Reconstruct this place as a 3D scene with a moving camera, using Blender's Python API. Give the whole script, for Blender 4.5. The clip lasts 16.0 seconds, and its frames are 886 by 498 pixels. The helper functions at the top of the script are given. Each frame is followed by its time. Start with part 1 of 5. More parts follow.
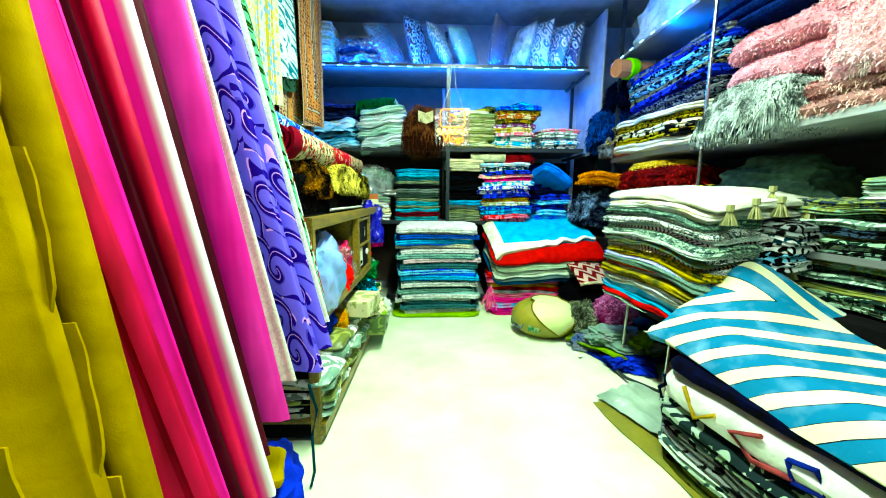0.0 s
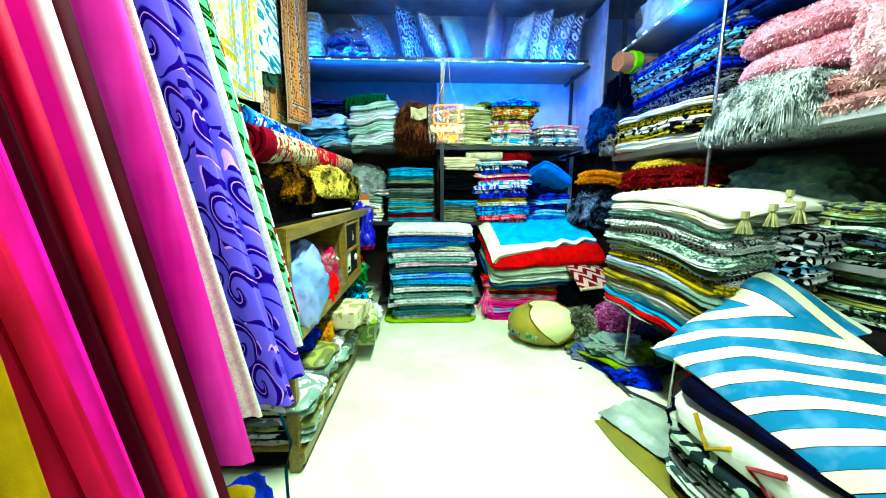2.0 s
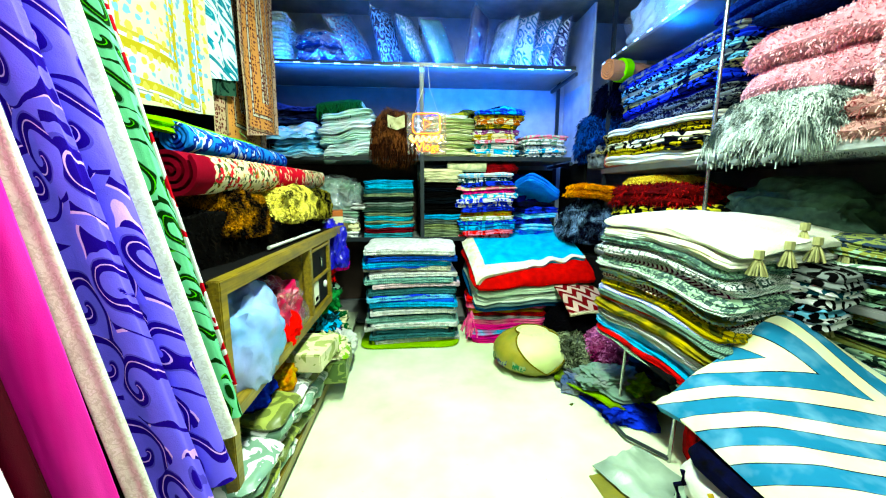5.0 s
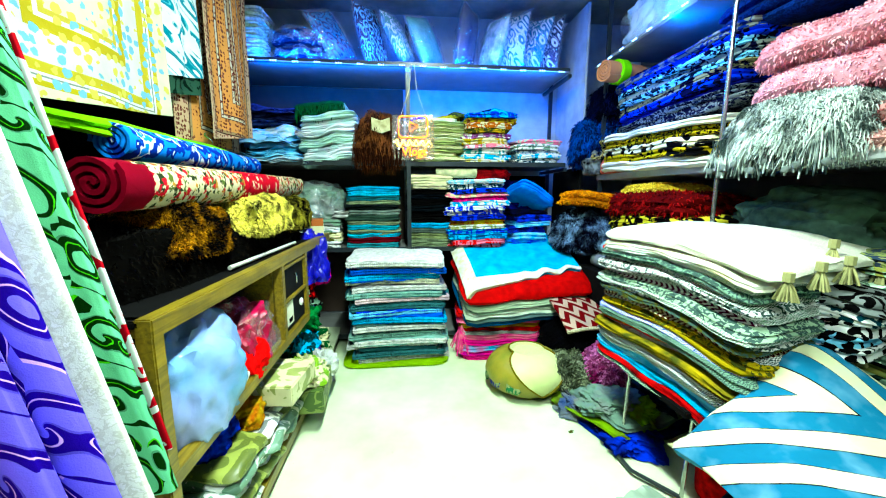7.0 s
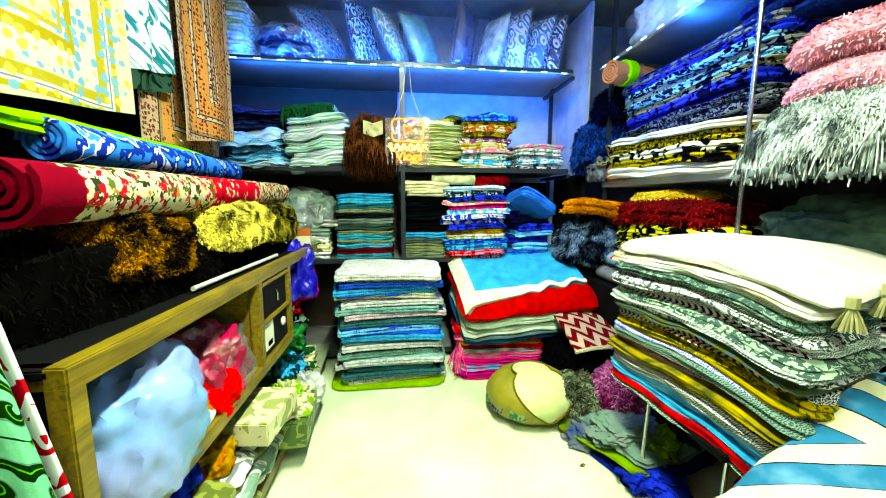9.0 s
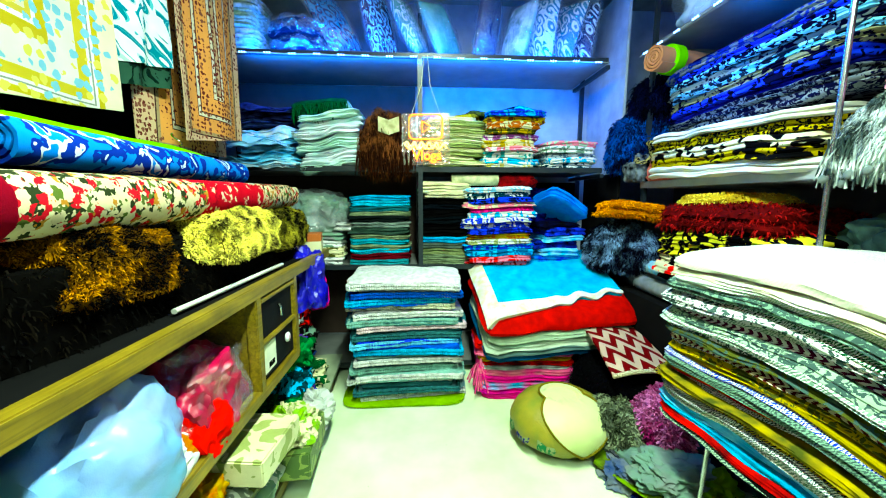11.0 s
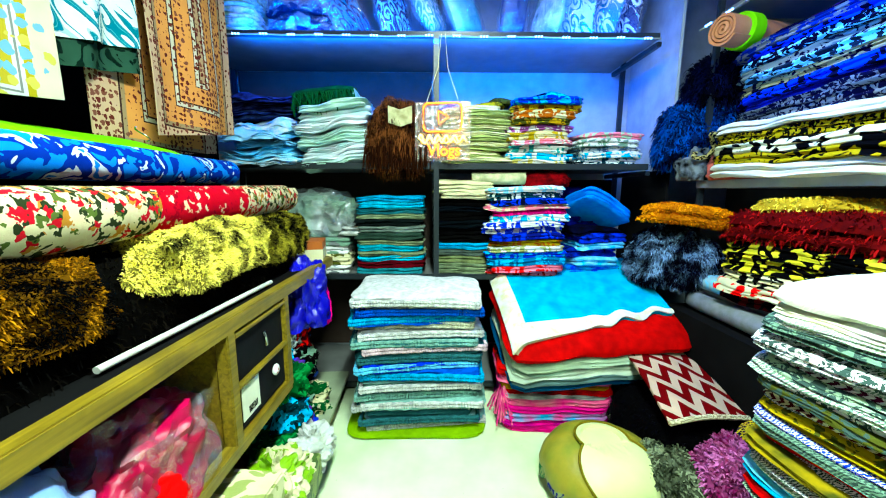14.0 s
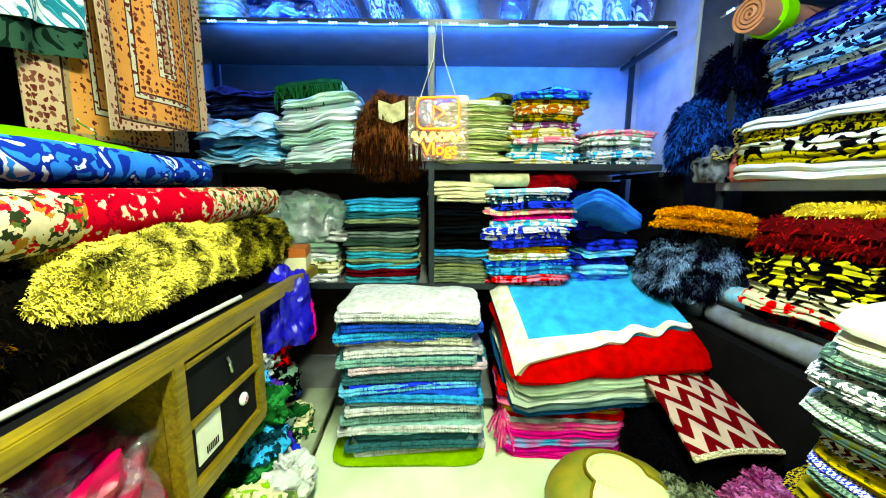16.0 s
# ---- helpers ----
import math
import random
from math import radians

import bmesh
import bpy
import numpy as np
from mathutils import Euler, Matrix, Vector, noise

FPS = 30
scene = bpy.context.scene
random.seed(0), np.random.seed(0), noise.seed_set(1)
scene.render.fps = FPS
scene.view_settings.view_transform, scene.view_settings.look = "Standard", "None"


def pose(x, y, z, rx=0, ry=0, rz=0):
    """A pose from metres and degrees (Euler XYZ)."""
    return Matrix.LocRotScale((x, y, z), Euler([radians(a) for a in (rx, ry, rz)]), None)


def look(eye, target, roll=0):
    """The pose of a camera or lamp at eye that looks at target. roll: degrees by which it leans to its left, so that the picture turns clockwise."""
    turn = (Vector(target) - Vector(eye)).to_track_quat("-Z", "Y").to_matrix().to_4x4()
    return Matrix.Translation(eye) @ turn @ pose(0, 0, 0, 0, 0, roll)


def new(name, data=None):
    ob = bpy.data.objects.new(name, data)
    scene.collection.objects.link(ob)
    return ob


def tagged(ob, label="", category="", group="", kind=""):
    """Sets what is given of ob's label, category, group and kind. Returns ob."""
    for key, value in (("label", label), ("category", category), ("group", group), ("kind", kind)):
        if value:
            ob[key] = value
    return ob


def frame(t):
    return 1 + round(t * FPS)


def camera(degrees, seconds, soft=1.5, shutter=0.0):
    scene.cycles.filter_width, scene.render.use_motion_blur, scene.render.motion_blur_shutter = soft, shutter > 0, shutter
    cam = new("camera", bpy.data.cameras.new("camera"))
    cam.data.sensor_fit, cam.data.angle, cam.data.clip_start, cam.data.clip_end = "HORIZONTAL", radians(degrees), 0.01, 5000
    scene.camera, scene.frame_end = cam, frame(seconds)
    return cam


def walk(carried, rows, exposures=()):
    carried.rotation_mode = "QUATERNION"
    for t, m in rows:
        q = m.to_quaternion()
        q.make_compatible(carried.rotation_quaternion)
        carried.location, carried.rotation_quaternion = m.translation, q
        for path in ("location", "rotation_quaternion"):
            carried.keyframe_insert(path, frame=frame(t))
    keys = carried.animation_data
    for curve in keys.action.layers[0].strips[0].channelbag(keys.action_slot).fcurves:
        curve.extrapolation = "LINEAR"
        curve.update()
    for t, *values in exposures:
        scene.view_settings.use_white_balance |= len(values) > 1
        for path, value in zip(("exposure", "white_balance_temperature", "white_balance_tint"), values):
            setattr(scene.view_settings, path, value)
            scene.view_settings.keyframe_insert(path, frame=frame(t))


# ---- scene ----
cam = camera(101.5, 16.0, 1.1)
PATH = [
    (0, (-0.027, -0.177, 1.13), (0.027, 1.802, 0.847), 0.4),
    (0.5, (-0.014, -0.14, 1.134), (0.032, 1.838, 0.842), 0.4),
    (1, (-0.008, -0.103, 1.146), (0.041, 1.874, 0.847), 0.3),
    (1.5, (0.006, -0.068, 1.164), (0.058, 1.908, 0.858), 0.3),
    (2, (0.021, -0.028, 1.178), (0.081, 1.947, 0.869), 0.2),
    (2.5, (0.03, 0.01, 1.204), (0.099, 1.984, 0.889), 0.2),
    (3, (0.036, 0.05, 1.23), (0.118, 2.023, 0.912), 0.1),
    (3.5, (0.049, 0.088, 1.253), (0.137, 2.06, 0.935), 0.1),
    (4, (0.059, 0.132, 1.279), (0.161, 2.104, 0.961), 0.1),
    (6.5, (0.104, 0.366, 1.346), (0.283, 2.335, 1.042), 0.1),
    (7, (0.107, 0.421, 1.352), (0.298, 2.389, 1.054), 0.1),
    (7.5, (0.11, 0.479, 1.357), (0.314, 2.447, 1.067), 0.1),
    (8, (0.11, 0.534, 1.363), (0.327, 2.502, 1.082), 0.2),
    (8.5, (0.112, 0.581, 1.365), (0.335, 2.55, 1.092), 0.2),
    (9, (0.109, 0.622, 1.361), (0.332, 2.592, 1.098), 0.2),
    (11.5, (0.132, 0.916, 1.413), (0.22, 2.894, 1.131), 0.2),
    (12, (0.125, 0.985, 1.435), (0.195, 2.962, 1.139), 0.3),
    (12.5, (0.131, 1.042, 1.441), (0.176, 3.019, 1.142), 0.3),
    (13, (0.139, 1.097, 1.446), (0.166, 3.073, 1.142), 0.2),
    (13.5, (0.137, 1.147, 1.445), (0.159, 3.123, 1.138), 0.2),
    (14, (0.145, 1.19, 1.45), (0.162, 3.165, 1.136), 0.2),
    (14.5, (0.143, 1.237, 1.458), (0.169, 3.211, 1.139), 0.2),
    (15, (0.168, 1.28, 1.461), (0.181, 3.254, 1.144), 0.1),
    (15.5, (0.177, 1.331, 1.452), (0.19, 3.307, 1.143), 0.1),
    (16, (0.174, 1.388, 1.458), (0.19, 3.364, 1.15), 0.3),
]
# the picture tints a little as the strip lights cycle through green, blue and red
GREEN_CAST, BLUE_CAST, RED_CAST, LATE_RED_CAST = (0.0, 6900, -8), (0.0, 6350, 6), (0.0, 7000, 8), (0.0, 7900, 8)
CASTS = [(0.0, GREEN_CAST), (0.7, GREEN_CAST), (0.9, BLUE_CAST), (2.6, BLUE_CAST), (2.8, RED_CAST), (4.2, RED_CAST), (6.0, GREEN_CAST), (6.5, GREEN_CAST), (6.7, BLUE_CAST), (8.4, BLUE_CAST), (8.6, LATE_RED_CAST), (9.3, LATE_RED_CAST), (11.2, GREEN_CAST), (12.2, GREEN_CAST), (12.4, BLUE_CAST), (14.2, BLUE_CAST), (14.3, LATE_RED_CAST), (16.0, LATE_RED_CAST)]
walk(cam, [(t, look(eye, target, roll)) for t, eye, target, roll in PATH], [(t, *cast) for t, cast in CASTS])

# ---- light ----
world = bpy.data.worlds.new("world")
world.use_nodes = True
world.node_tree.nodes["Background"].inputs[0].default_value = (0.6, 0.7, 0.8, 1)
world.node_tree.nodes["Background"].inputs[1].default_value = 0.02
scene.world = world


def area(name, place, target, sx, sy, watts, colour):
    data = bpy.data.lights.new(name, "AREA")
    data.shape, data.size, data.size_y, data.energy, data.color = "RECTANGLE", sx, sy, watts, colour
    ob = new(name, data)
    ob.matrix_world = look(place, target)
    return ob


TUBE_WATTS, LED_WATTS = 180.0, 75.0
LED_COLOUR = (0.0, 0.13, 1.0)
area("tube_lamp", (0.35, -0.1, 2.98), (0.35, -0.1, 0), 0.12, 1.2, TUBE_WATTS * 0.5, (0.8, 1.0, 0.9))
area("tube_lamp", (0.3, 1.7, 2.98), (0.3, 1.7, 0), 0.12, 1.2, TUBE_WATTS, (0.8, 1.0, 0.9))
area("led_lamp", (0.15, 3.60, 2.37), (0.15, 3.9, 2.32), 2.5, 0.02, LED_WATTS, LED_COLOUR)
area("led_lamp", (0.15, 3.60, 2.47), (0.15, 3.95, 2.6), 2.5, 0.02, LED_WATTS * 0.6, LED_COLOUR)
area("led_lamp", (1.64, 2.65, 2.44), (2.0, 2.65, 2.1), 0.02, 1.5, LED_WATTS * 0.5, LED_COLOUR)
area("led_lamp", (1.64, 2.65, 2.48), (2.0, 2.65, 2.8), 0.02, 1.5, LED_WATTS * 0.5, LED_COLOUR)


# ---- materials ----
def base(name, rough=0.8, metal=0.0):
    m = bpy.data.materials.new(name)
    m.use_nodes = True
    b = m.node_tree.nodes["Principled BSDF"]
    b.inputs["Roughness"].default_value, b.inputs["Metallic"].default_value = rough, metal
    return m, m.node_tree, b


def node(tree, kind, **values):
    n = tree.nodes.new(kind)
    for key, value in values.items():
        n.inputs[key].default_value = value
    return n


def maths(tree, op, a, b=0.0):
    n = tree.nodes.new("ShaderNodeMath")
    n.operation = op
    for i, v in enumerate((a, b)):
        if isinstance(v, (int, float)):
            n.inputs[i].default_value = v
        else:
            tree.links.new(v, n.inputs[i])
    return n.outputs[0]


def ramp(tree, value, stops, sharp=True):
    n = tree.nodes.new("ShaderNodeValToRGB")
    n.color_ramp.interpolation = "CONSTANT" if sharp else "LINEAR"
    e = n.color_ramp.elements
    while len(e) < len(stops):
        e.new(0.5)
    for i, (p, c) in enumerate(stops):
        e[i].position, e[i].color = p, (*c, 1)
    tree.links.new(value, n.inputs[0])
    return n.outputs[0]


def blend(tree, fac, a, b, how="MIX"):
    n = tree.nodes.new("ShaderNodeMix")
    n.data_type, n.blend_type = "RGBA", how
    for sock, v in ((n.inputs[0], fac), (n.inputs[6], a), (n.inputs[7], b)):
        if isinstance(v, (int, float)):
            sock.default_value = v
        elif isinstance(v, tuple):
            sock.default_value = (*v, 1)
        else:
            tree.links.new(v, sock)
    return n.outputs[2]


def finish(m, tree, b, colour, where, wear=0.25, fine=350.0, bump=0.25, crease=14.0):
    """Uneven dye, weave and creases over a colour."""
    n = node(tree, "ShaderNodeTexNoise", Scale=9.0, Detail=4.0)
    tree.links.new(where, n.inputs["Vector"])
    shade = ramp(tree, n.outputs[0], [(0.3, (1 - wear,) * 3), (0.7, (1.0,) * 3)], False)
    tree.links.new(blend(tree, 1.0, colour, shade, "MULTIPLY"), b.inputs["Base Color"])
    f = node(tree, "ShaderNodeTexNoise", Scale=fine, Detail=2.0)
    g = node(tree, "ShaderNodeTexNoise", Scale=crease, Detail=3.0, Distortion=0.6)
    tree.links.new(where, f.inputs["Vector"])
    tree.links.new(where, g.inputs["Vector"])
    h = maths(tree, "ADD", maths(tree, "MULTIPLY", f.outputs[0], 0.15), g.outputs[0])
    bp = node(tree, "ShaderNodeBump", Strength=bump, Distance=0.02)
    tree.links.new(h, bp.inputs["Height"])
    tree.links.new(bp.outputs[0], b.inputs["Normal"])
    return m


def coords(tree):
    return tree.nodes.new("ShaderNodeTexCoord").outputs["Object"]


def split(tree, where):
    s = tree.nodes.new("ShaderNodeSeparateXYZ")
    tree.links.new(where, s.inputs[0])
    return s.outputs


MADE = {}


def dyed(c):
    return tuple(v ** 1.75 for v in c)


def cloth(c1, c2=None, pattern="plain", scale=20.0, rough=0.85, c3=None):
    """Woven cloth: plain, stripes, bands, dots, zigzag, blotch, scroll, floral or knit."""
    key = (c1, c2, pattern, scale, rough, c3)
    if key in MADE:
        return MADE[key]
    m, tree, b = base("cloth_" + pattern, rough)
    b.inputs["Specular IOR Level"].default_value = 0.03 if rough > 0.6 else 0.45
    where = coords(tree)
    c2 = c2 or c1
    c3 = c3 or c2
    c1, c2, c3 = dyed(c1), dyed(c2), dyed(c3)
    if pattern == "plain":
        n = node(tree, "ShaderNodeTexNoise", Scale=scale, Detail=3.0)
        tree.links.new(where, n.inputs["Vector"])
        colour = ramp(tree, n.outputs[0], [(0.35, c1), (0.65, c2)], False)
    elif pattern in ("stripes", "bands"):
        o = split(tree, where)
        v = maths(tree, "FRACT", maths(tree, "MULTIPLY", o[0 if pattern == "stripes" else 2], scale))
        colour = ramp(tree, v, [(0.0, c1), (0.5, c2), (0.8, c3)])
    elif pattern == "dots":
        n = node(tree, "ShaderNodeTexVoronoi", Scale=scale)
        tree.links.new(where, n.inputs["Vector"])
        colour = ramp(tree, n.outputs["Distance"], [(0.0, c2), (0.3, c3), (0.4, c1)])
    elif pattern == "zigzag":
        o = split(tree, where)
        z = maths(tree, "PINGPONG", maths(tree, "ADD", o[0], maths(tree, "MULTIPLY", o[2], 0.4)), 0.5 / scale)
        v = maths(tree, "FRACT", maths(tree, "MULTIPLY", maths(tree, "ADD", o[1], maths(tree, "MULTIPLY", z, 1.5)), scale))
        colour = ramp(tree, v, [(0.0, c1), (0.5, c2)])
    elif pattern == "blotch":
        n = node(tree, "ShaderNodeTexNoise", Scale=scale, Detail=2.0, Distortion=1.0)
        tree.links.new(where, n.inputs["Vector"])
        colour = ramp(tree, n.outputs[0], [(0.0, c1), (0.47, c2), (0.58, c3), (0.64, c1)])
    elif pattern == "scroll":
        o = split(tree, where)
        w = node(tree, "ShaderNodeTexNoise", Scale=scale * 0.8, Detail=1.0)
        tree.links.new(where, w.inputs["Vector"])
        u = maths(tree, "ADD", maths(tree, "MULTIPLY", maths(tree, "SUBTRACT", o[0], o[1]), scale), maths(tree, "MULTIPLY", w.outputs[0], 0.7))
        v = maths(tree, "MULTIPLY", maths(tree, "ADD", o[2], maths(tree, "MULTIPLY", maths(tree, "ADD", o[0], o[1]), 0.6)), scale * 0.85)
        flat = tree.nodes.new("ShaderNodeCombineXYZ")
        tree.links.new(u, flat.inputs[0])
        tree.links.new(v, flat.inputs[1])
        n = node(tree, "ShaderNodeTexVoronoi", Scale=1.0, Randomness=0.8)
        n.voronoi_dimensions = "2D"
        tree.links.new(flat.outputs[0], n.inputs["Vector"])
        away = tree.nodes.new("ShaderNodeVectorMath")
        away.operation = "SUBTRACT"
        tree.links.new(flat.outputs[0], away.inputs[0])
        tree.links.new(n.outputs["Position"], away.inputs[1])
        d = split(tree, away.outputs[0])
        turn = maths(tree, "MULTIPLY", maths(tree, "ARCTAN2", d[1], d[0]), 0.15915)
        arm = maths(tree, "FRACT", maths(tree, "ADD", turn, maths(tree, "MULTIPLY", n.outputs["Distance"], 2.3)))
        curl = ramp(tree, arm, [(0.0, c2), (0.2, c3), (0.25, c2), (0.42, tuple(0.5 * (a + b2) for a, b2 in zip(c1, c2))), (0.48, c1)])
        reach = ramp(tree, n.outputs["Distance"], [(0.0, (0, 0, 0)), (0.56, (1, 1, 1))])
        leaf = ramp(tree, maths(tree, "FRACT", maths(tree, "ADD", maths(tree, "MULTIPLY", turn, 3.0), n.outputs["Distance"])), [(0.0, c1), (0.62, c2), (0.8, c3), (0.85, c1)])
        colour = blend(tree, reach, curl, leaf)
    elif pattern == "floral":
        n = node(tree, "ShaderNodeTexVoronoi", Scale=scale)
        tree.links.new(where, n.inputs["Vector"])
        hue = split(tree, n.outputs["Color"])
        petals = ramp(tree, hue[0], [(0.0, c2), (0.4, c3), (0.6, (0.02, 0.03, 0.02)), (0.75, (0.75, 0.6, 0.25))])
        spot = ramp(tree, n.outputs["Distance"], [(0.0, (1, 1, 1)), (0.42, (0, 0, 0))])
        colour = blend(tree, spot, c1, petals)
    else:
        w = node(tree, "ShaderNodeTexNoise", Scale=40.0, Detail=2.0)
        tree.links.new(where, w.inputs["Vector"])
        o = split(tree, blend(tree, 0.9 / scale, where, w.outputs[1]))
        a = maths(tree, "SINE", maths(tree, "MULTIPLY", o[0], scale * 8))
        z = maths(tree, "SINE", maths(tree, "MULTIPLY", maths(tree, "ADD", o[2], o[1]), scale * 14))
        colour = ramp(tree, maths(tree, "ADD", maths(tree, "MULTIPLY", maths(tree, "MULTIPLY", a, z), 0.5), 0.5), [(0.0, c1), (0.5, c2), (0.85, c3)])
    MADE[key] = finish(m, tree, b, colour, where)
    return MADE[key]


def fur(c1, c2, bias=0.0):
    """Long pile whose strands differ in colour."""
    if (c1, c2, bias) in MADE:
        return MADE[(c1, c2, bias)]
    m, tree, b = base("pile", 0.75)
    b.inputs["Specular IOR Level"].default_value = 0.03
    key, c1, c2 = (c1, c2, bias), dyed(c1), dyed(c2)
    g = tree.nodes.new("ShaderNodeNewGeometry")
    n = node(tree, "ShaderNodeTexNoise", Scale=8.0, Detail=3.0, Distortion=0.8)
    tree.links.new(coords(tree), n.inputs["Vector"])
    v = maths(tree, "ADD", maths(tree, "MULTIPLY", g.outputs["Random Per Island"], 0.5), maths(tree, "SUBTRACT", maths(tree, "MULTIPLY", n.outputs[0], 3.6), 1.55 - bias))
    tree.links.new(ramp(tree, v, [(0.15, c1), (0.85, c2)], False), b.inputs["Base Color"])
    MADE[key] = m
    return m


def plain(name, c, rough=0.5, metal=0.0, wear=0.2, bump=0.08, scale=6.0):
    m, tree, b = base(name, rough, metal)
    b.inputs["Specular IOR Level"].default_value = 0.0 if rough > 0.75 else 0.06 if rough > 0.55 else 0.4
    where = coords(tree)
    n = node(tree, "ShaderNodeTexNoise", Scale=scale, Detail=5.0)
    tree.links.new(where, n.inputs["Vector"])
    colour = ramp(tree, n.outputs[0], [(0.3, tuple(0.8 * v for v in c)), (0.6, c)], False)
    return finish(m, tree, b, colour, where, wear, 120.0, bump, 8.0)


def glow(name, c, strength):
    m, tree, b = base(name, 0.4)
    b.inputs["Base Color"].default_value = (*c, 1)
    b.inputs["Emission Color"].default_value = (*c, 1)
    b.inputs["Emission Strength"].default_value = strength
    return m


def film_plastic(name, tint=(1, 1, 1), milky=0.12):
    """Thin clear wrapping: mostly see-through, with sharp gloss and creases."""
    m = bpy.data.materials.new(name)
    m.use_nodes = True
    tree = m.node_tree
    tree.nodes.remove(tree.nodes["Principled BSDF"])
    out = tree.nodes["Material Output"]
    clear = node(tree, "ShaderNodeBsdfTransparent", Color=(*tint, 1))
    gloss = node(tree, "ShaderNodeBsdfGlossy", Color=(1, 1, 1, 1), Roughness=0.12)
    haze = node(tree, "ShaderNodeBsdfDiffuse", Color=(*tint, 1))
    n = node(tree, "ShaderNodeTexNoise", Scale=16.0, Detail=3.0, Distortion=1.5)
    tree.links.new(coords(tree), n.inputs["Vector"])
    bp = node(tree, "ShaderNodeBump", Strength=0.9, Distance=0.03)
    tree.links.new(n.outputs[0], bp.inputs["Height"])
    tree.links.new(bp.outputs[0], gloss.inputs["Normal"])
    one, two = tree.nodes.new("ShaderNodeMixShader"), tree.nodes.new("ShaderNodeMixShader")
    one.inputs[0].default_value, two.inputs[0].default_value = 0.16, milky
    tree.links.new(clear.outputs[0], one.inputs[1])
    tree.links.new(gloss.outputs[0], one.inputs[2])
    tree.links.new(one.outputs[0], two.inputs[1])
    tree.links.new(haze.outputs[0], two.inputs[2])
    tree.links.new(two.outputs[0], out.inputs[0])
    return m


WHITE, CREAM, BLACK = (0.82, 0.84, 0.82), (0.78, 0.76, 0.55), (0.008, 0.008, 0.01)
TEAL, CYAN, BLUE, NAVY = (0.02, 0.16, 0.2), (0.01, 0.62, 0.88), (0.01, 0.14, 0.85), (0.01, 0.02, 0.1)
RED, PINK, MAGENTA, MAROON = (0.9, 0.01, 0.01), (0.92, 0.4, 0.5), (0.92, 0.01, 0.45), (0.2, 0.008, 0.02)
OLIVE, GREEN, LIME, YELLOW = (0.2, 0.22, 0.06), (0.02, 0.22, 0.08), (0.4, 0.62, 0.01), (0.6, 0.5, 0.03)
GREY, SAGE, BROWN, ORANGE = (0.35, 0.38, 0.37), (0.35, 0.5, 0.4), (0.08, 0.035, 0.012), (0.6, 0.26, 0.02)

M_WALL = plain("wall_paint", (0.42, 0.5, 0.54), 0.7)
# south and east walls: darkened so that less light bounces back
M_LOW_BOUNCE = plain("low_bounce_paint", (0.12, 0.13, 0.13), 0.8)
# near-black, for black boards and for shade painted below the shelves
M_DARK = plain("black_board_and_shade", (0.006, 0.006, 0.006), 0.9)
M_STEEL = plain("shelf_steel", (0.02, 0.03, 0.035), 0.35, 0.3)
M_ROD = plain("chrome_rod", (0.5, 0.52, 0.52), 0.25, 1.0)
M_SHELF = plain("shelf_board", (0.16, 0.17, 0.16), 0.45)
M_SHELF_R = plain("grey_shelf_board", (0.35, 0.38, 0.38), 0.5)
M_CLEAR = film_plastic("clear_wrap", (0.93, 0.97, 1.0), 0.03)
M_MILKY = film_plastic("milky_bag", (0.8, 0.9, 1.0), 0.75)


def wood_material():
    m, tree, b = base("varnished_wood", 0.4)
    where = coords(tree)
    mp = node(tree, "ShaderNodeMapping", Scale=(60.0, 3.0, 60.0))
    tree.links.new(where, mp.inputs[0])
    n = node(tree, "ShaderNodeTexNoise", Scale=1.0, Detail=6.0, Distortion=0.8)
    tree.links.new(mp.outputs[0], n.inputs["Vector"])
    return finish(m, tree, b, ramp(tree, n.outputs[0], [(0.3, (0.11, 0.075, 0.002)), (0.7, (0.31, 0.215, 0.008))], False), where, 0.4, 90.0, 0.1)


M_WOOD = wood_material()


def floor_material():
    m, tree, b = base("floor_tile", 0.22)
    where = coords(tree)
    n = node(tree, "ShaderNodeTexNoise", Scale=2.5, Detail=8.0)
    tree.links.new(where, n.inputs["Vector"])
    colour = ramp(tree, n.outputs[0], [(0.3, (0.54, 0.7, 0.36)), (0.65, (0.7, 0.82, 0.53))], False)
    s = node(tree, "ShaderNodeTexNoise", Scale=60.0, Detail=2.0)
    tree.links.new(where, s.inputs["Vector"])
    colour = blend(tree, ramp(tree, s.outputs[0], [(0.0, (0, 0, 0)), (0.76, (0.5, 0.5, 0.5))]), colour, (0.2, 0.18, 0.1))
    return finish(m, tree, b, colour, where, 0.1, 200.0, 0.02, 5.0)


M_FLOOR = floor_material()


# ---- mesh helpers ----
def mesh_of(name, bm, material, smooth=True):
    me = bpy.data.meshes.new(name)
    bmesh.ops.recalc_face_normals(bm, faces=bm.faces)
    bm.to_mesh(me)
    bm.free()
    if smooth:
        me.polygons.foreach_set("use_smooth", [True] * len(me.polygons))
        me.set_sharp_from_angle(angle=0.75)
    me.materials.append(material)
    return me


def part(name, bm, material, parent, label="", smooth=True, at=None):
    ob = new(name, mesh_of(name, bm, material, smooth))
    ob.parent = parent
    if at is not None:
        ob.matrix_local = at
    return tagged(ob, label)


def thing(name, bm, material, at, label, category, group="", kind="", smooth=True):
    ob = new(name, mesh_of(name, bm, material, smooth) if bm else None)
    ob.matrix_world = at
    return tagged(ob, label, category, group, kind)


def box(sx, sy, sz, at=(0, 0, 0), bevel=0.004, bm=None, turn=None):
    """A box with softened edges whose base centre is at the place."""
    own = bmesh.new()
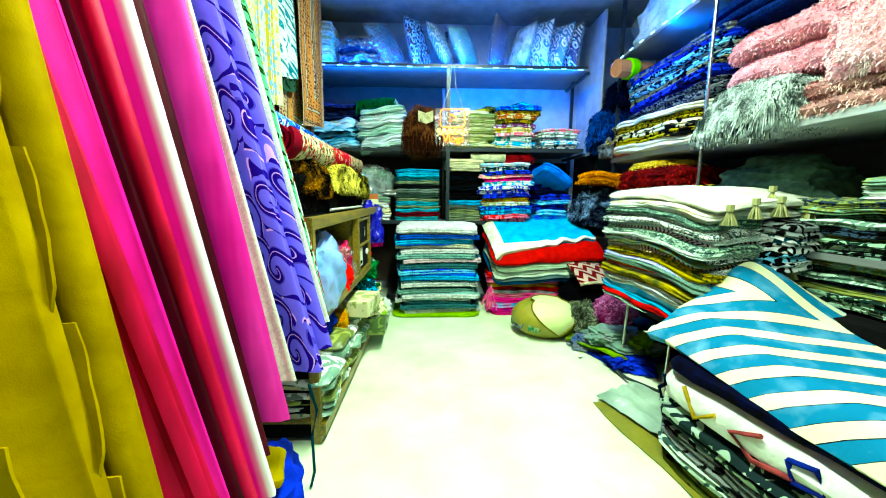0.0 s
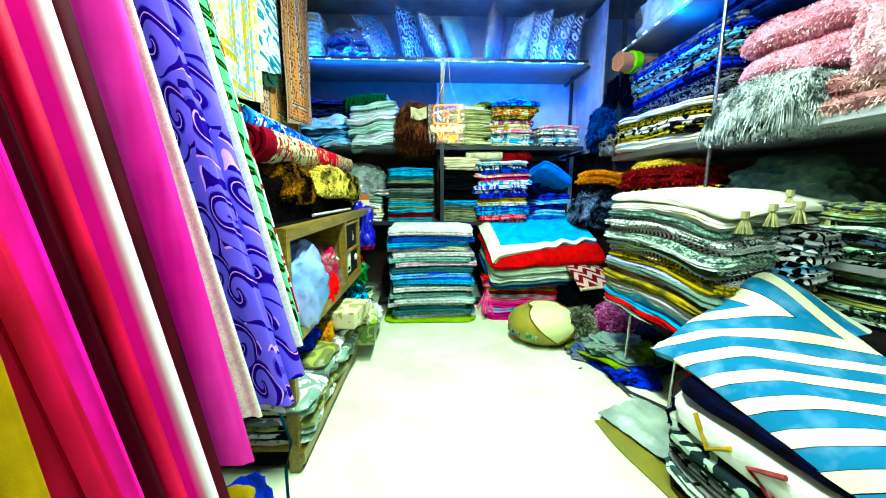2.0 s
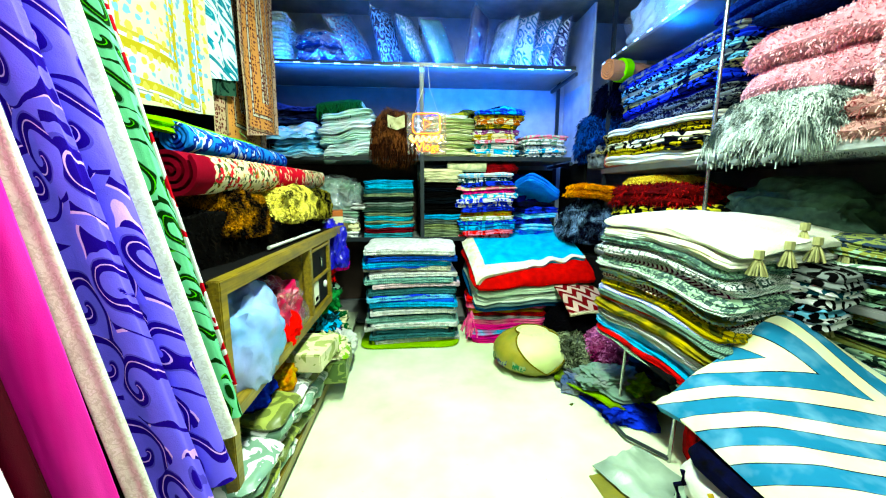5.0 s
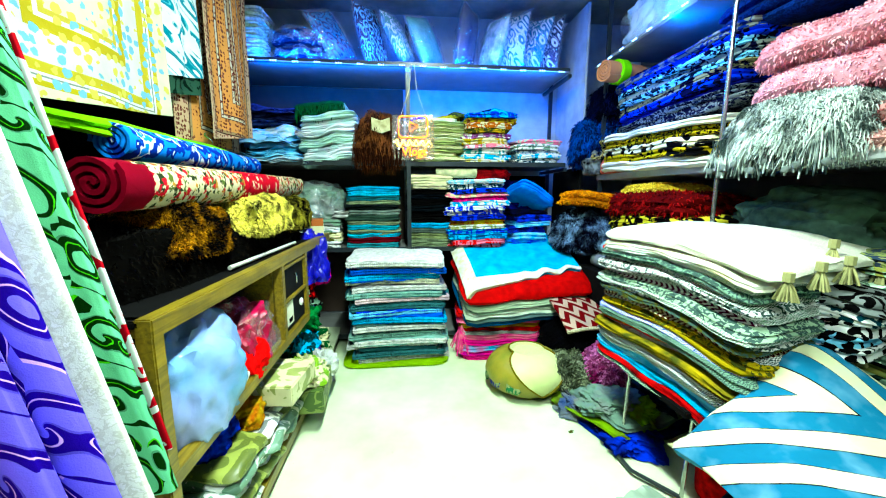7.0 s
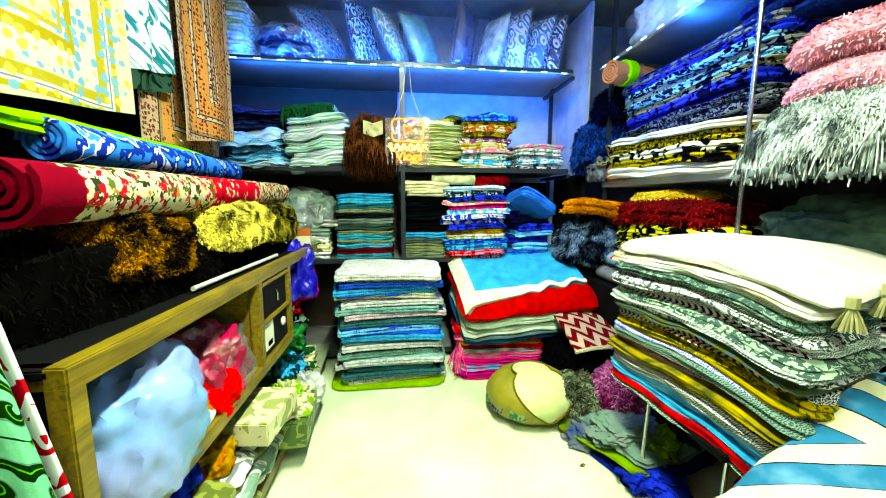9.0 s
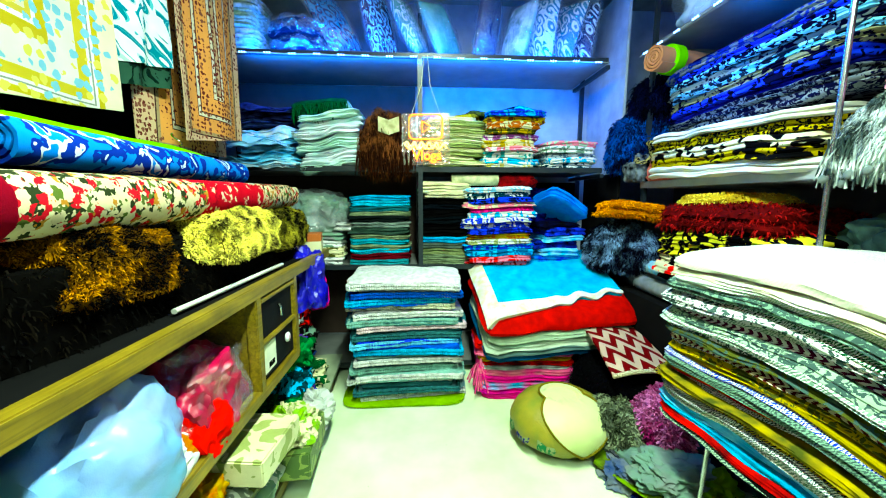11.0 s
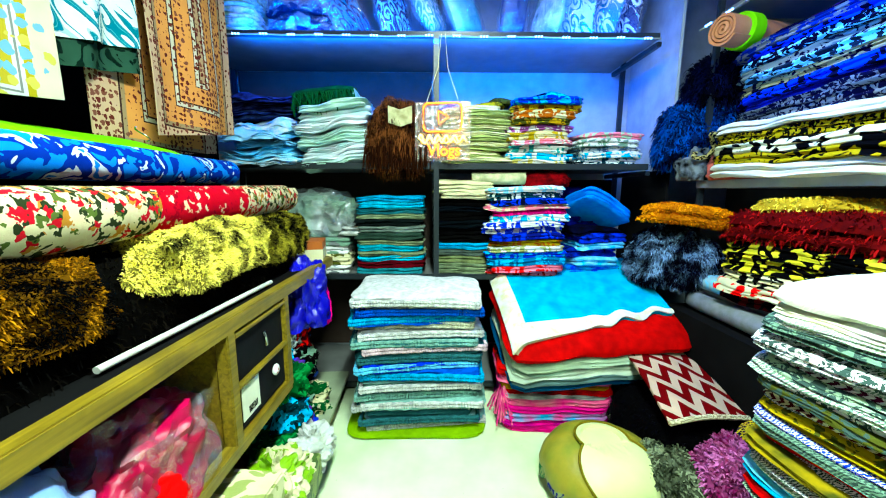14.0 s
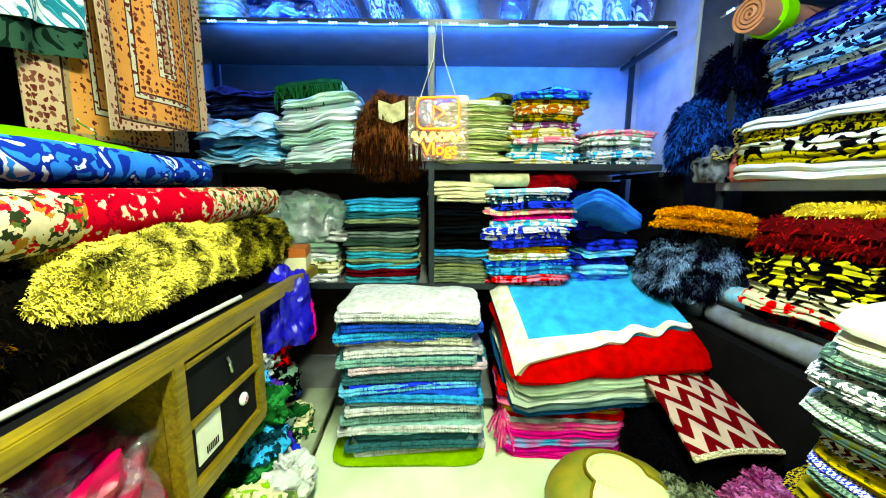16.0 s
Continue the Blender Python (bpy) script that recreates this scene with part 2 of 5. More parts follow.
    bmesh.ops.create_cube(own, size=1.0, matrix=Matrix.Translation((0, 0, sz / 2)) @ Matrix.Diagonal((sx, sy, sz, 1)))
    if bevel:
        bmesh.ops.bevel(own, geom=own.edges[:], offset=bevel, segments=2, affect="EDGES")
    own.transform(Matrix.Translation(at) @ (turn or Matrix()))
    return join(bm, own)


def join(bm, own):
    if bm is None:
        return own
    me = bpy.data.meshes.new("joint")
    own.to_mesh(me)
    own.free()
    bm.from_mesh(me)
    bpy.data.meshes.remove(me)
    return bm


def rings(bm, loops, cap=(True, True), closed=True):
    """Skin a list of loops of points."""
    made = [[bm.verts.new(p) for p in loop] for loop in loops]
    n = len(made[0])
    for a, b in zip(made, made[1:]):
        for i in range(n if closed else n - 1):
            j = (i + 1) % n
            bm.faces.new((a[i], a[j], b[j], b[i]))
    for flag, loop in ((cap[0], made[0]), (cap[1], made[-1])):
        if flag:
            bm.faces.new(loop)
    return made


def tube(points, r, sides=8, bm=None, taper=None):
    bm = bm or bmesh.new()
    pts = [Vector(p) for p in points]
    loops = []
    for i, p in enumerate(pts):
        d = (pts[min(i + 1, len(pts) - 1)] - pts[max(i - 1, 0)]).normalized()
        q = d.to_track_quat("Z", "Y")
        rr = r * (taper(i / (len(pts) - 1)) if taper else 1)
        loops.append([p + q @ Vector((rr * math.cos(a), rr * math.sin(a), 0)) for a in (2 * math.pi * k / sides for k in range(sides))])
    rings(bm, loops)
    return bm


def wob(x, y, z=0.0, s=1.0):
    return noise.noise(Vector((x * s, y * s, z * s)))


def folded(w, d, h, lobes=2, seed=0.0, droop=0.0, lift=None, n=44, frill=0.0, wave=0.016, square=11.0, loose=0.016):
    """A folded cloth: layered soft edges all round, an uneven top, corners that hang."""
    bm = bmesh.new()
    lift = lift or (lambda x, y: 0.0)

    def point(a, level, inset, ring, sway):
        c, s = math.cos(a), math.sin(a)
        r = (abs(c) ** square + abs(s) ** square) ** (-1 / square)
        ww, dd = w / 2 - inset, d / 2 - inset
        x, y = ww * r * c * ring, dd * r * s * ring
        if ring == 1:
            k = loose * wob(2.2 * c + seed, 2.2 * s, level * 7 + seed * 3) + sway
            if frill:
                k += frill * abs(math.sin(a * n / 8))
            x, y = x + k * c, y + k * s
        z = h * level + wave * wob(x * 6 + int(seed) * 3.1, y * 6, level * 0.4 + seed * 0.35) - droop * ((2 * x / w) ** 4 + (2 * y / d) ** 4) * 0.5
        return (x, y, z + lift(x, y))

    rnd = random.Random(int(seed * 977) + 5)
    angles = [2 * math.pi * i / n for i in range(n)]
    loops = []
    lh = h / lobes
    for ring in (0.5, 0.85):
        loops.append([point(a, 0.0, lh * 0.4, ring, 0) for a in angles])
    for k in range(lobes):
        sway = rnd.uniform(-0.008, 0.008)
        for f, inset in ((0.03, 0.5), (0.25, 0.1), (0.55, 0.0), (0.85, 0.15), (0.98, 0.5)):
            loops.append([point(a, (k + f) / lobes, lh * inset, 1, sway) for a in angles])
    for ring in (0.93, 0.75, 0.5, 0.25, 0.05):
        loops.append([point(a, 1.0, lh * 0.3, ring, 0) for a in angles])
    rings(bm, loops)
    return bm


def stack(name, label, category, group, x, y, z0, z1, w, d, mats, turn=0.0, lobes=2, droop=0.0, lift=None, seed=1, messy=0.012, frill=0.0, n=44, spread=0.0, crumple=0.016):
    """A pile of separate folded cloths, from the bottom up."""
    rnd = random.Random(seed * 31 + 7)
    hs = [rnd.uniform(0.75, 1.3) for _ in mats]
    total = sum(hs)
    z = z0
    out = []
    for i, (m, f) in enumerate(zip(mats, hs)):
        h = (z1 - z0) * f / total
        ww, dd = w * (1 + spread * (rnd.random() - 0.5)), d * (1 + spread * (rnd.random() - 0.5))
        bm = folded(ww, dd, h * 1.02, lobes + 1 if h < 0.07 else lobes + 2, seed + i * 0.37, droop * (i + 1) / len(mats), lift, n, frill, crumple, 11.0, crumple)
        at = pose(x + rnd.uniform(-messy, messy), y + rnd.uniform(-messy, messy), z, 0, 0, turn + rnd.uniform(-120, 120) * messy)
        out.append(thing(name, bm, m, at, label, category, group))
        z += h
    return out


def blades(bm, count, length, width, seed=0, fall=0.5, spread=0.6):
    """Strands of pile that stand on a surface."""
    rnd = random.Random(seed)
    bmesh.ops.triangulate(bm, faces=bm.faces[:])
    bm.normal_update()
    tris = [(f.calc_area(), [v.co.copy() for v in f.verts], f.normal.copy()) for f in bm.faces]
    picks = rnd.choices(tris, weights=[t[0] for t in tris], k=count)
    verts, faces = [], []
    for _, (a, b, c), nrm in picks:
        u, v = rnd.random(), rnd.random()
        if u + v > 1:
            u, v = 1 - u, 1 - v
        p = a + (b - a) * u + (c - a) * v
        way = (nrm + spread * Vector((rnd.gauss(0, 1), rnd.gauss(0, 1), rnd.gauss(0, 1)))).normalized()
        side = way.cross(Vector((rnd.gauss(0, 1), rnd.gauss(0, 1), rnd.gauss(0, 1)))).normalized() * width * rnd.uniform(0.6, 1.2)
        ln = length * rnd.uniform(0.6, 1.25)
        mid = p + way * ln * 0.55
        tip = p + way * ln * 0.9 + Vector((0, 0, -fall * ln))
        k = len(verts)
        verts += [p - side * 0.6, p + side * 0.6, mid + side, mid - side, tip + side * 0.5, tip - side * 0.5]
        faces += [(k, k + 1, k + 2, k + 3), (k + 3, k + 2, k + 4, k + 5)]
    me = bpy.data.meshes.new("strands")
    me.from_pydata([tuple(v) for v in verts], [], faces)
    return me


def shaggy(name, bm, c1, c2, at, label, category, count, length=0.04, width=0.004, seed=1, fall=0.5, group="", bias=0.0):
    """A long-pile thing: a soft body and its strands."""
    copy = bm.copy()
    body = tuple(0.6 * a + 0.4 * b for a, b in zip(c1, c2))
    ob = thing(name, bm, cloth(body, tuple(0.7 * v for v in body)), at, label, category, group)
    me = blades(copy, count, length, width, seed, fall)
    copy.free()
    me.materials.append(fur(c1, c2, bias))
    p = new("tufting", me)
    p.parent = ob
    tagged(p, "long tangled strands of pile", kind="stuff")
    return ob


def lump(sx, sy, sz, seed=0.0, rough=0.25, freq=2.0, sub=4, flat=0.45, power=1.0):
    """A sagging soft lump that rests on its flattened underside at z = 0."""
    bm = bmesh.new()
    bmesh.ops.create_icosphere(bm, subdivisions=sub, radius=1.0)
    for v in bm.verts:
        p = v.co.copy()
        k = 1 + rough * wob(p.x + seed, p.y, p.z, freq) + rough * 0.5 * wob(p.x, p.y + seed, p.z, freq * 3) - rough * 0.45 * abs(wob(p.x + seed, p.y, p.z, freq * 2.2))
        p = Vector([math.copysign(abs(c) ** power, c) for c in p]) * k
        z = max(p.z, -flat)
        v.co = (p.x * sx / 2, p.y * sy / 2, (z + flat) * sz / (1 + flat))
    return bm


def spiral_roll(length, r, turns=3.5, thick=None, seed=0.0, start=0.12):
    """A rolled-up rug lying along y from y = 0, its axis at z = r."""
    thick = thick or r / (turns + 0.6) * 0.72
    steps = int(turns * 20)
    inner, outer = [], []
    for i in range(steps + 1):
        f = i / steps
        a = 2 * math.pi * turns * f - 0.6
        rr = r * (start + (1 - start) * f)
        inner.append(((rr - thick) * math.cos(a), (rr - thick) * math.sin(a)))
        outer.append((rr * math.cos(a), rr * math.sin(a)))
    section = outer + inner[::-1]
    bm = bmesh.new()
    cuts = 14
    made = []
    for j in range(cuts + 1):
        y = length * j / cuts
        sag = 1 + 0.05 * wob(y * 3 + seed, seed)
        made.append([bm.verts.new((x * sag + 0.01 * wob(y * 2, seed), y + 0.006 * wob(x * 40, z * 40, seed), z * sag + r)) for x, z in section])
    n = len(section)
    for a, b in zip(made, made[1:]):
        for i in range(n):
            k = (i + 1) % n
            bm.faces.new((a[i], a[k], b[k], b[i]))
    for loop in (made[0], made[-1]):
        for i in range(steps):
            bm.faces.new((loop[i], loop[i + 1], loop[n - 2 - i], loop[n - 1 - i]))
    return bm


def sheet(nu, nv, f, thick=0.004):
    """A thin cloth from a function of (0..1, 0..1), given thickness."""
    bm = bmesh.new()
    grid = [[bm.verts.new(f(i / nu, j / nv)) for j in range(nv + 1)] for i in range(nu + 1)]
    for i in range(nu):
        for j in range(nv):
            bm.faces.new((grid[i][j], grid[i + 1][j], grid[i + 1][j + 1], grid[i][j + 1]))
    bm.normal_update()
    bmesh.ops.solidify(bm, geom=bm.faces[:], thickness=thick)
    return bm


def fringe(points, length, r=0.004, seed=0, bm=None, fan=0.3):
    """Hanging threads from a row of points."""
    bm = bm or bmesh.new()
    rnd = random.Random(seed)
    for p in points:
        p = Vector(p)
        way = Vector((rnd.gauss(0, fan), rnd.gauss(0, fan), -1)).normalized()
        ln = length * rnd.uniform(0.75, 1.15)
        tube([p, p + way * ln * 0.5, p + way * ln * 0.85 + Vector((0, 0, -0.15 * ln))], r, 4, bm)
    return bm


# ---- the room ----
def structure(name, sx, sy, sz, at, material, label):
    return thing(name, box(sx, sy, sz, at, 0), material, Matrix(), label, name.split("_")[0], kind="structure", smooth=False)


structure("floor", 4.6, 6.0, 0.1, (0.45, 1.55, -0.1), M_FLOOR, "pale glossy cream floor with small specks")
structure("wall_north", 4.6, 0.12, 3.1, (0.45, 4.37, 0), M_WALL, "pale blue painted back wall")
structure("wall_south", 4.6, 0.12, 3.1, (0.45, -1.36, 0), M_LOW_BOUNCE, "unseen shop wall, darkened to cut bounced light")
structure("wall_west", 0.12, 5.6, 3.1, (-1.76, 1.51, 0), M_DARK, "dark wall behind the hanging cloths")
structure("wall_east", 0.12, 5.6, 3.1, (2.66, 1.51, 0), M_LOW_BOUNCE, "side wall behind the shelves, darkened to cut bounced light")
# the ceiling's grey is also lowered to weaken bounced light
structure("ceiling", 4.6, 6.0, 0.1, (0.45, 1.55, 3.1), plain("low_bounce_ceiling", (0.3, 0.31, 0.3), 0.8), "plain ceiling, greyed to cut bounced light")

M_TUBE = glow("tube_glow", (1.0, 1.0, 0.95), 6.0)
for place in ((0.35, -0.1), (0.3, 1.7)):
    lamp = thing("ceiling_light", None, None, pose(*place, 3.1), "slim white tube light fixed under the ceiling", "lamp", "tube lights")
    part("housing", box(0.09, 1.25, 0.05, (0, 0, -0.05)), plain("lamp_housing", (0.8, 0.8, 0.8), 0.4), lamp)
    part("tube", tube([(0, -0.6, -0.075), (0, 0.6, -0.075)], 0.016, 10), M_TUBE, lamp)

# back shelving: boards, posts, rear panels
BACK = 3.63
rack = thing("shelving_unit", None, None, pose(0.2, BACK, 0), "tall dark steel shelving along the back wall, full of cloth", "shelf")
for z, x0, x1 in ((2.40, -1.5, 1.52), (1.60, -1.5, 1.52), (0.855, -1.5, 1.62), (0.06, -1.5, 1.62)):
    board = part("board", box(x1 - x0, 0.66, 0.022, ((x0 + x1) / 2 - 0.2, 0.34, z)), M_SHELF, rack)
    part("edge_rail", box(x1 - x0, 0.018, 0.04, ((x0 + x1) / 2 - 0.2, 0.0, z - 0.006), 0.003), M_STEEL, board)
for x, y, z0, z1 in ((0.12, -0.012, 0.0, 2.42), (-1.5, 0.0, 0.0, 3.0), (1.60, 0.62, 0.0, 3.0), (0.12, 0.64, 0.0, 3.0), (-1.5, 0.64, 0.0, 3.0)):
    part("post", box(0.035, 0.028, z1 - z0, (x - 0.2, y, z0), 0.003), M_STEEL, rack)
for z in (2.36, 1.56):
    part("side_rail", box(0.03, 0.62, 0.03, (1.53 - 0.2, 0.32, z), 0.003), M_STEEL, rack)
part("rear_panel", box(1.55, 0.012, 2.295, (-0.9, 0.665, 0.1), 0.002), plain("brown_panel", (0.06, 0.04, 0.03), 0.6), rack, "dark brown rear panel")
# side and rear panels below the middle shelf carry its shade as near-black
structure("trim_corner_low", 0.02, 0.62, 1.6, (1.70, 4.0, 0), M_DARK, "side panel blackened as shade below the middle shelf")
part("rear_panel", box(1.5, 0.012, 1.45, (0.68, 0.665, 0.1), 0.002), M_DARK, rack, "rear panel blackened as shade below the middle shelf")
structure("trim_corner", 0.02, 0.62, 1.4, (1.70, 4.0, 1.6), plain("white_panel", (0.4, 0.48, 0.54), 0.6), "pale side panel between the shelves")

# right-hand shelving
side_rack = thing("shelving_unit", None, None, pose(1.7, 1.5, 0), "steel shelving along the side wall holding rugs and furs", "shelf")
part("board", box(0.85, 4.0, 0.045, (0.45, -0.05, 1.475)), M_SHELF_R, side_rack)
part("board", box(0.85, 3.9, 0.03, (0.45, -0.05, 2.42)), M_SHELF, side_rack)
part("board", box(0.85, 4.0, 0.03, (0.45, -0.05, 0.86)), M_SHELF, side_rack)
part("post", tube([(0.0, 0.68, 0.0), (0.0, 0.68, 3.05)], 0.011, 10), M_ROD, side_rack, "slim bright metal rod")
part("post", tube([(0.0, -1.5, 0.0), (0.0, -1.5, 3.05)], 0.011, 10), M_ROD, side_rack)
part("post", box(0.03, 0.03, 3.0, (0.06, 1.95, 0), 0.003), M_STEEL, side_rack)

# LED strips
M_LED = glow("led_glow", (0.12, 0.3, 1.0), 9.0)
M_STRIP = plain("led_tape", (0.3, 0.33, 0.3), 0.4)


def led_strip(a, b, count, label):
    a, b = Vector(a), Vector(b)
    ob = thing("led_strip", None, None, Matrix.Translation(a), label, "light strip")
    d = b - a
    pts = [d * (i / 30) + Vector((0, 0, 0.006 * wob(i * 0.4, a.x))) for i in range(31)]
    part("tape", tube(pts, 0.005, 6), M_STRIP, ob)
    for i in range(count):
        c = d * ((i + 0.5) / count) + Vector((0, 0, 0.006 * wob((i + 0.5) / count * 12, a.x)))
        bm = bmesh.new()
        for k in (-1, 0, 1):
            p = c + d.normalized() * 0.018 * k
            box(0.011, 0.011, 0.011, (p.x, p.y, p.z - 0.006), 0.002, bm)
        if d.x > d.y:
            bm.transform(Matrix.Translation((0, -0.008, 0)))
        else:
            bm.transform(Matrix.Translation((-0.008, 0, 0)))
        part("led_cluster", bm, M_LED, ob)
    return ob


led_strip((-1.2, BACK - 0.018, 2.405), (1.52, BACK - 0.018, 2.395), 16, "string of small glowing blue LEDs along the shelf edge")
led_strip((1.685, 1.2, 2.44), (1.685, 3.5, 2.40), 15, "string of small glowing blue LEDs along the side shelf")

# ---- hanging dress cloths beside the aisle ----
def hanging(name, xf, y0, y1, depth, zb, zt, material, label, seed, folds=3, amp=0.02, lean=0.2):
    """A length of cloth hung from above, its folded front edge at xf where z = 1, leaning out below."""
    n, levels = 48, 18
    bm = bmesh.new()
    loops = []
    for j in range(levels + 1):
        z = zb + (zt - zb) * j / levels
        cx = xf - lean * (z - 1) - depth / 2
        loop = []
        for i in range(n):
            a = 2 * math.pi * i / n
            c, s = math.cos(a), math.sin(a)
            r = (abs(c) ** 3 + abs(s) ** 3) ** (-1 / 3)
            k = 1 + 0.08 * wob(2.5 * c + seed, 2.5 * s, z * 0.6)
            x = cx + depth / 2 * r * c * k
            y = (y0 + y1) / 2 + (y1 - y0) / 2 * r * s * k + amp * math.sin(folds * (x - cx) / depth * 6.3 + seed + 0.8 * wob(z * 0.7, seed)) * (0.4 + abs(s))
            loop.append((x, y, z + 0.012 * wob(x * 9, y * 9, seed) * (j == 0)))
        loops.append(loop)
    origin = Vector((xf, (y0 + y1) / 2, zb))
    rings(bm, loops)
    bm.transform(Matrix.Translation(-origin))
    return thing(name, bm, material, Matrix.Translation(origin), label, "fabric", "cloths hanging beside the aisle")


def satin(c1, c2, scale=3.0):
    """A glossy dyed cloth with long soft colour change."""
    m, tree, b = base("satin", 0.5)
    b.inputs["Specular IOR Level"].default_value = 0.1
    where = coords(tree)
    mp = node(tree, "ShaderNodeMapping", Scale=(scale * 4, scale * 4, scale * 0.3))
    tree.links.new(where, mp.inputs[0])
    n = node(tree, "ShaderNodeTexNoise", Scale=1.0, Detail=3.0)
    tree.links.new(mp.outputs[0], n.inputs["Vector"])
    return finish(m, tree, b, ramp(tree, n.outputs[0], [(0.4, c1), (0.62, c2)], False), where, 0.2, 500.0, 0.2, 7.0)


def highlight_edged(c, edge, lean, zb):
    """A satin whose colour turns white at its folded front edge, a painted highlight."""
    m, tree, b = base("highlit_satin", 0.5)
    b.inputs["Specular IOR Level"].default_value = 0.1
    where = coords(tree)
    o = split(tree, where)
    u = maths(tree, "ADD", o[0], maths(tree, "MULTIPLY", maths(tree, "ADD", o[2], zb - 1.0), lean))
    fade = ramp(tree, maths(tree, "ADD", maths(tree, "MULTIPLY", u, 4.0), 1.0), [(0.4, tuple(0.7 * v for v in c)), (0.6, c), (0.86, c), (0.93, tuple(0.6 * v + 0.25 for v in c)), (0.97, edge)], False)
    return finish(m, tree, b, fade, where, 0.12, 500.0, 0.12, 7.0)


M_MUSTARD = cloth((0.5, 0.37, 0.01), (0.6, 0.46, 0.03), "plain", 8.0)
M_HOT = satin((0.75, 0.0, 0.2), (0.85, 0.003, 0.34))
M_CRIMSON = satin((0.3, 0.0, 0.012), (0.6, 0.0, 0.05))
# wine-black sheets put the shade between the pink cloths into colour
M_GAP_SHADE = satin((0.03, 0.0, 0.003), (0.07, 0.0, 0.008))
M_ROSE = satin((0.75, 0.004, 0.3), (0.85, 0.03, 0.42))
M_PURPLE = cloth((0.33, 0.27, 0.95), (0.07, 0.001, 0.45), "scroll", 8.0, 0.7, (0.8, 0.55, 0.97))
M_LEAF = cloth((0.3, 0.66, 0.45), (0.01, 0.1, 0.005), "scroll", 12.0, 0.7, (0.16, 0.6, 0.02))
M_LINEN = cloth((0.88, 0.89, 0.8), (0.8, 0.8, 0.7), "knit", 14.0, 0.8, (0.9, 0.9, 0.84))

MUSTARD_LEAN = 0.14
hanging("hanging_cloth", -0.69, 0.36, 0.46, 0.30, 0.02, 2.6, M_MUSTARD, "mustard yellow thick cloth hanging to the floor", 1.0, 2, 0.03, MUSTARD_LEAN)
hanging("hanging_cloth", -0.68, 0.50, 0.58, 0.22, 0.02, 2.6, M_MUSTARD, "mustard yellow thick cloth hanging to the floor", 2.1, 1, 0.02, MUSTARD_LEAN)
for xf, y0, y1, depth, zb, m, label, seed, folds, amp, lean in (
        (-0.705, 0.60, 0.63, 0.22, 0.12, M_CRIMSON, "deep red satin cloth hanging in soft folds", 3.3, 3, 0.012, 0.26),
        (-0.687, 0.635, 0.665, 0.20, 0.13, M_HOT, "hot pink satin cloth hanging in long folds", 4.7, 3, 0.012, 0.228),
        (-0.696, 0.69, 0.71, 0.20, 0.16, M_GAP_SHADE, "near-black sheet for the shaded gap between pink cloths", 3.9, 1, 0.006, 0.238),
        (-0.665, 0.72, 0.76, 0.20, 0.20, M_CRIMSON, "deep red satin cloth hanging in soft folds", 5.2, 2, 0.01, 0.215),
        (-0.642, 0.775, 0.815, 0.22, 0.25, highlight_edged((0.85, 0.003, 0.34), (0.85, 0.8, 0.83), 0.2, 0.25), "hot pink satin cloth with a highlight painted along its front edge", 6.0, 1, 0.004, 0.2),
        (-0.665, 0.85, 0.88, 0.20, 0.33, M_GAP_SHADE, "near-black sheet for the shaded gap before the rose cloth", 6.6, 2, 0.008, 0.192),
        (-0.592, 0.895, 0.945, 0.22, 0.42, M_ROSE, "rose pink embossed cloth hanging in a long fold", 7.4, 1, 0.005, 0.175),
        (-0.583, 0.966, 0.98, 0.06, 0.52, M_LINEN, "white cloth with a ribbed selvedge hanging down", 8.0, 1, 0.003, 0.21),
        (-0.520, 1.01, 1.05, 0.14, 0.53, M_PURPLE, "lilac cloth with large purple scrolls", 9.1, 1, 0.006, 0.23),
        (-0.487, 1.055, 1.095, 0.12, 0.59, M_PURPLE, "lilac cloth with large purple scrolls", 9.9, 1, 0.005, 0.236),
        (-0.495, 1.13, 1.16, 0.14, 0.66, M_LINEN, "off-white nubby cloth hanging in a fold", 11.0, 1, 0.005, 0.23),
        (-0.525, 1.225, 1.27, 0.08, 0.66, M_LEAF, "mint green cloth with dark leafy scrolls", 12.2, 1, 0.004, 0.215),
        (-0.535, 1.285, 1.30, 0.06, 0.74, cloth((0.6, 0.02, 0.06), WHITE, "blotch", 14.0), "red and white printed cloth hanging", 13.0, 1, 0.003, 0.22)):
    hanging("hanging_cloth", xf, y0, y1, depth, zb, 2.6, m, label, seed, folds, amp, lean)

# petal-shaped layers sewn in rows down the mustard cloths, each hanging free at its rounded lower edge
mustard = [o for o in scene.objects if o.name.startswith("hanging_cloth")][:2]
for k in range(5):
    for who, w, off in ((0, 0.26, 0.0), (1, 0.2, 0.14)):
        z0, h = 0.1 + 0.31 * k + off, 0.33
        back = -0.07 if who else -0.085
        flap = sheet(16, 14, lambda u, v: (-0.11 - 0.02 * (1 - who) + (u - 0.5) * w - MUSTARD_LEAN * (z0 + v * h - 0.98), back - 0.03 * (1 - v) ** 2 - 0.014 * math.sin(u * 3.14) + 0.008 * wob(u * 3, v * 3, k + who), z0 + h - h * (1 - v) * (0.72 + 0.28 * math.sqrt(max(0.0, 1 - (2 * u - 1) ** 4)))), 0.005)
        part("flap", flap, M_MUSTARD, mustard[who], "rounded overlapping flap")

rail = thing("hanging_rail", tube([(-1.06, 0.1, 2.62), (-0.95, 1.35, 2.62)], 0.014, 10), M_ROD, Matrix(), "metal rail from which the cloths hang", "rail")
for y in (0.1, 1.35):
    part("bracket", tube([(-1.06 + 0.088 * (y - 0.1), y, 2.62), (-1.7, y, 2.62)], 0.01, 8), M_ROD, rail)

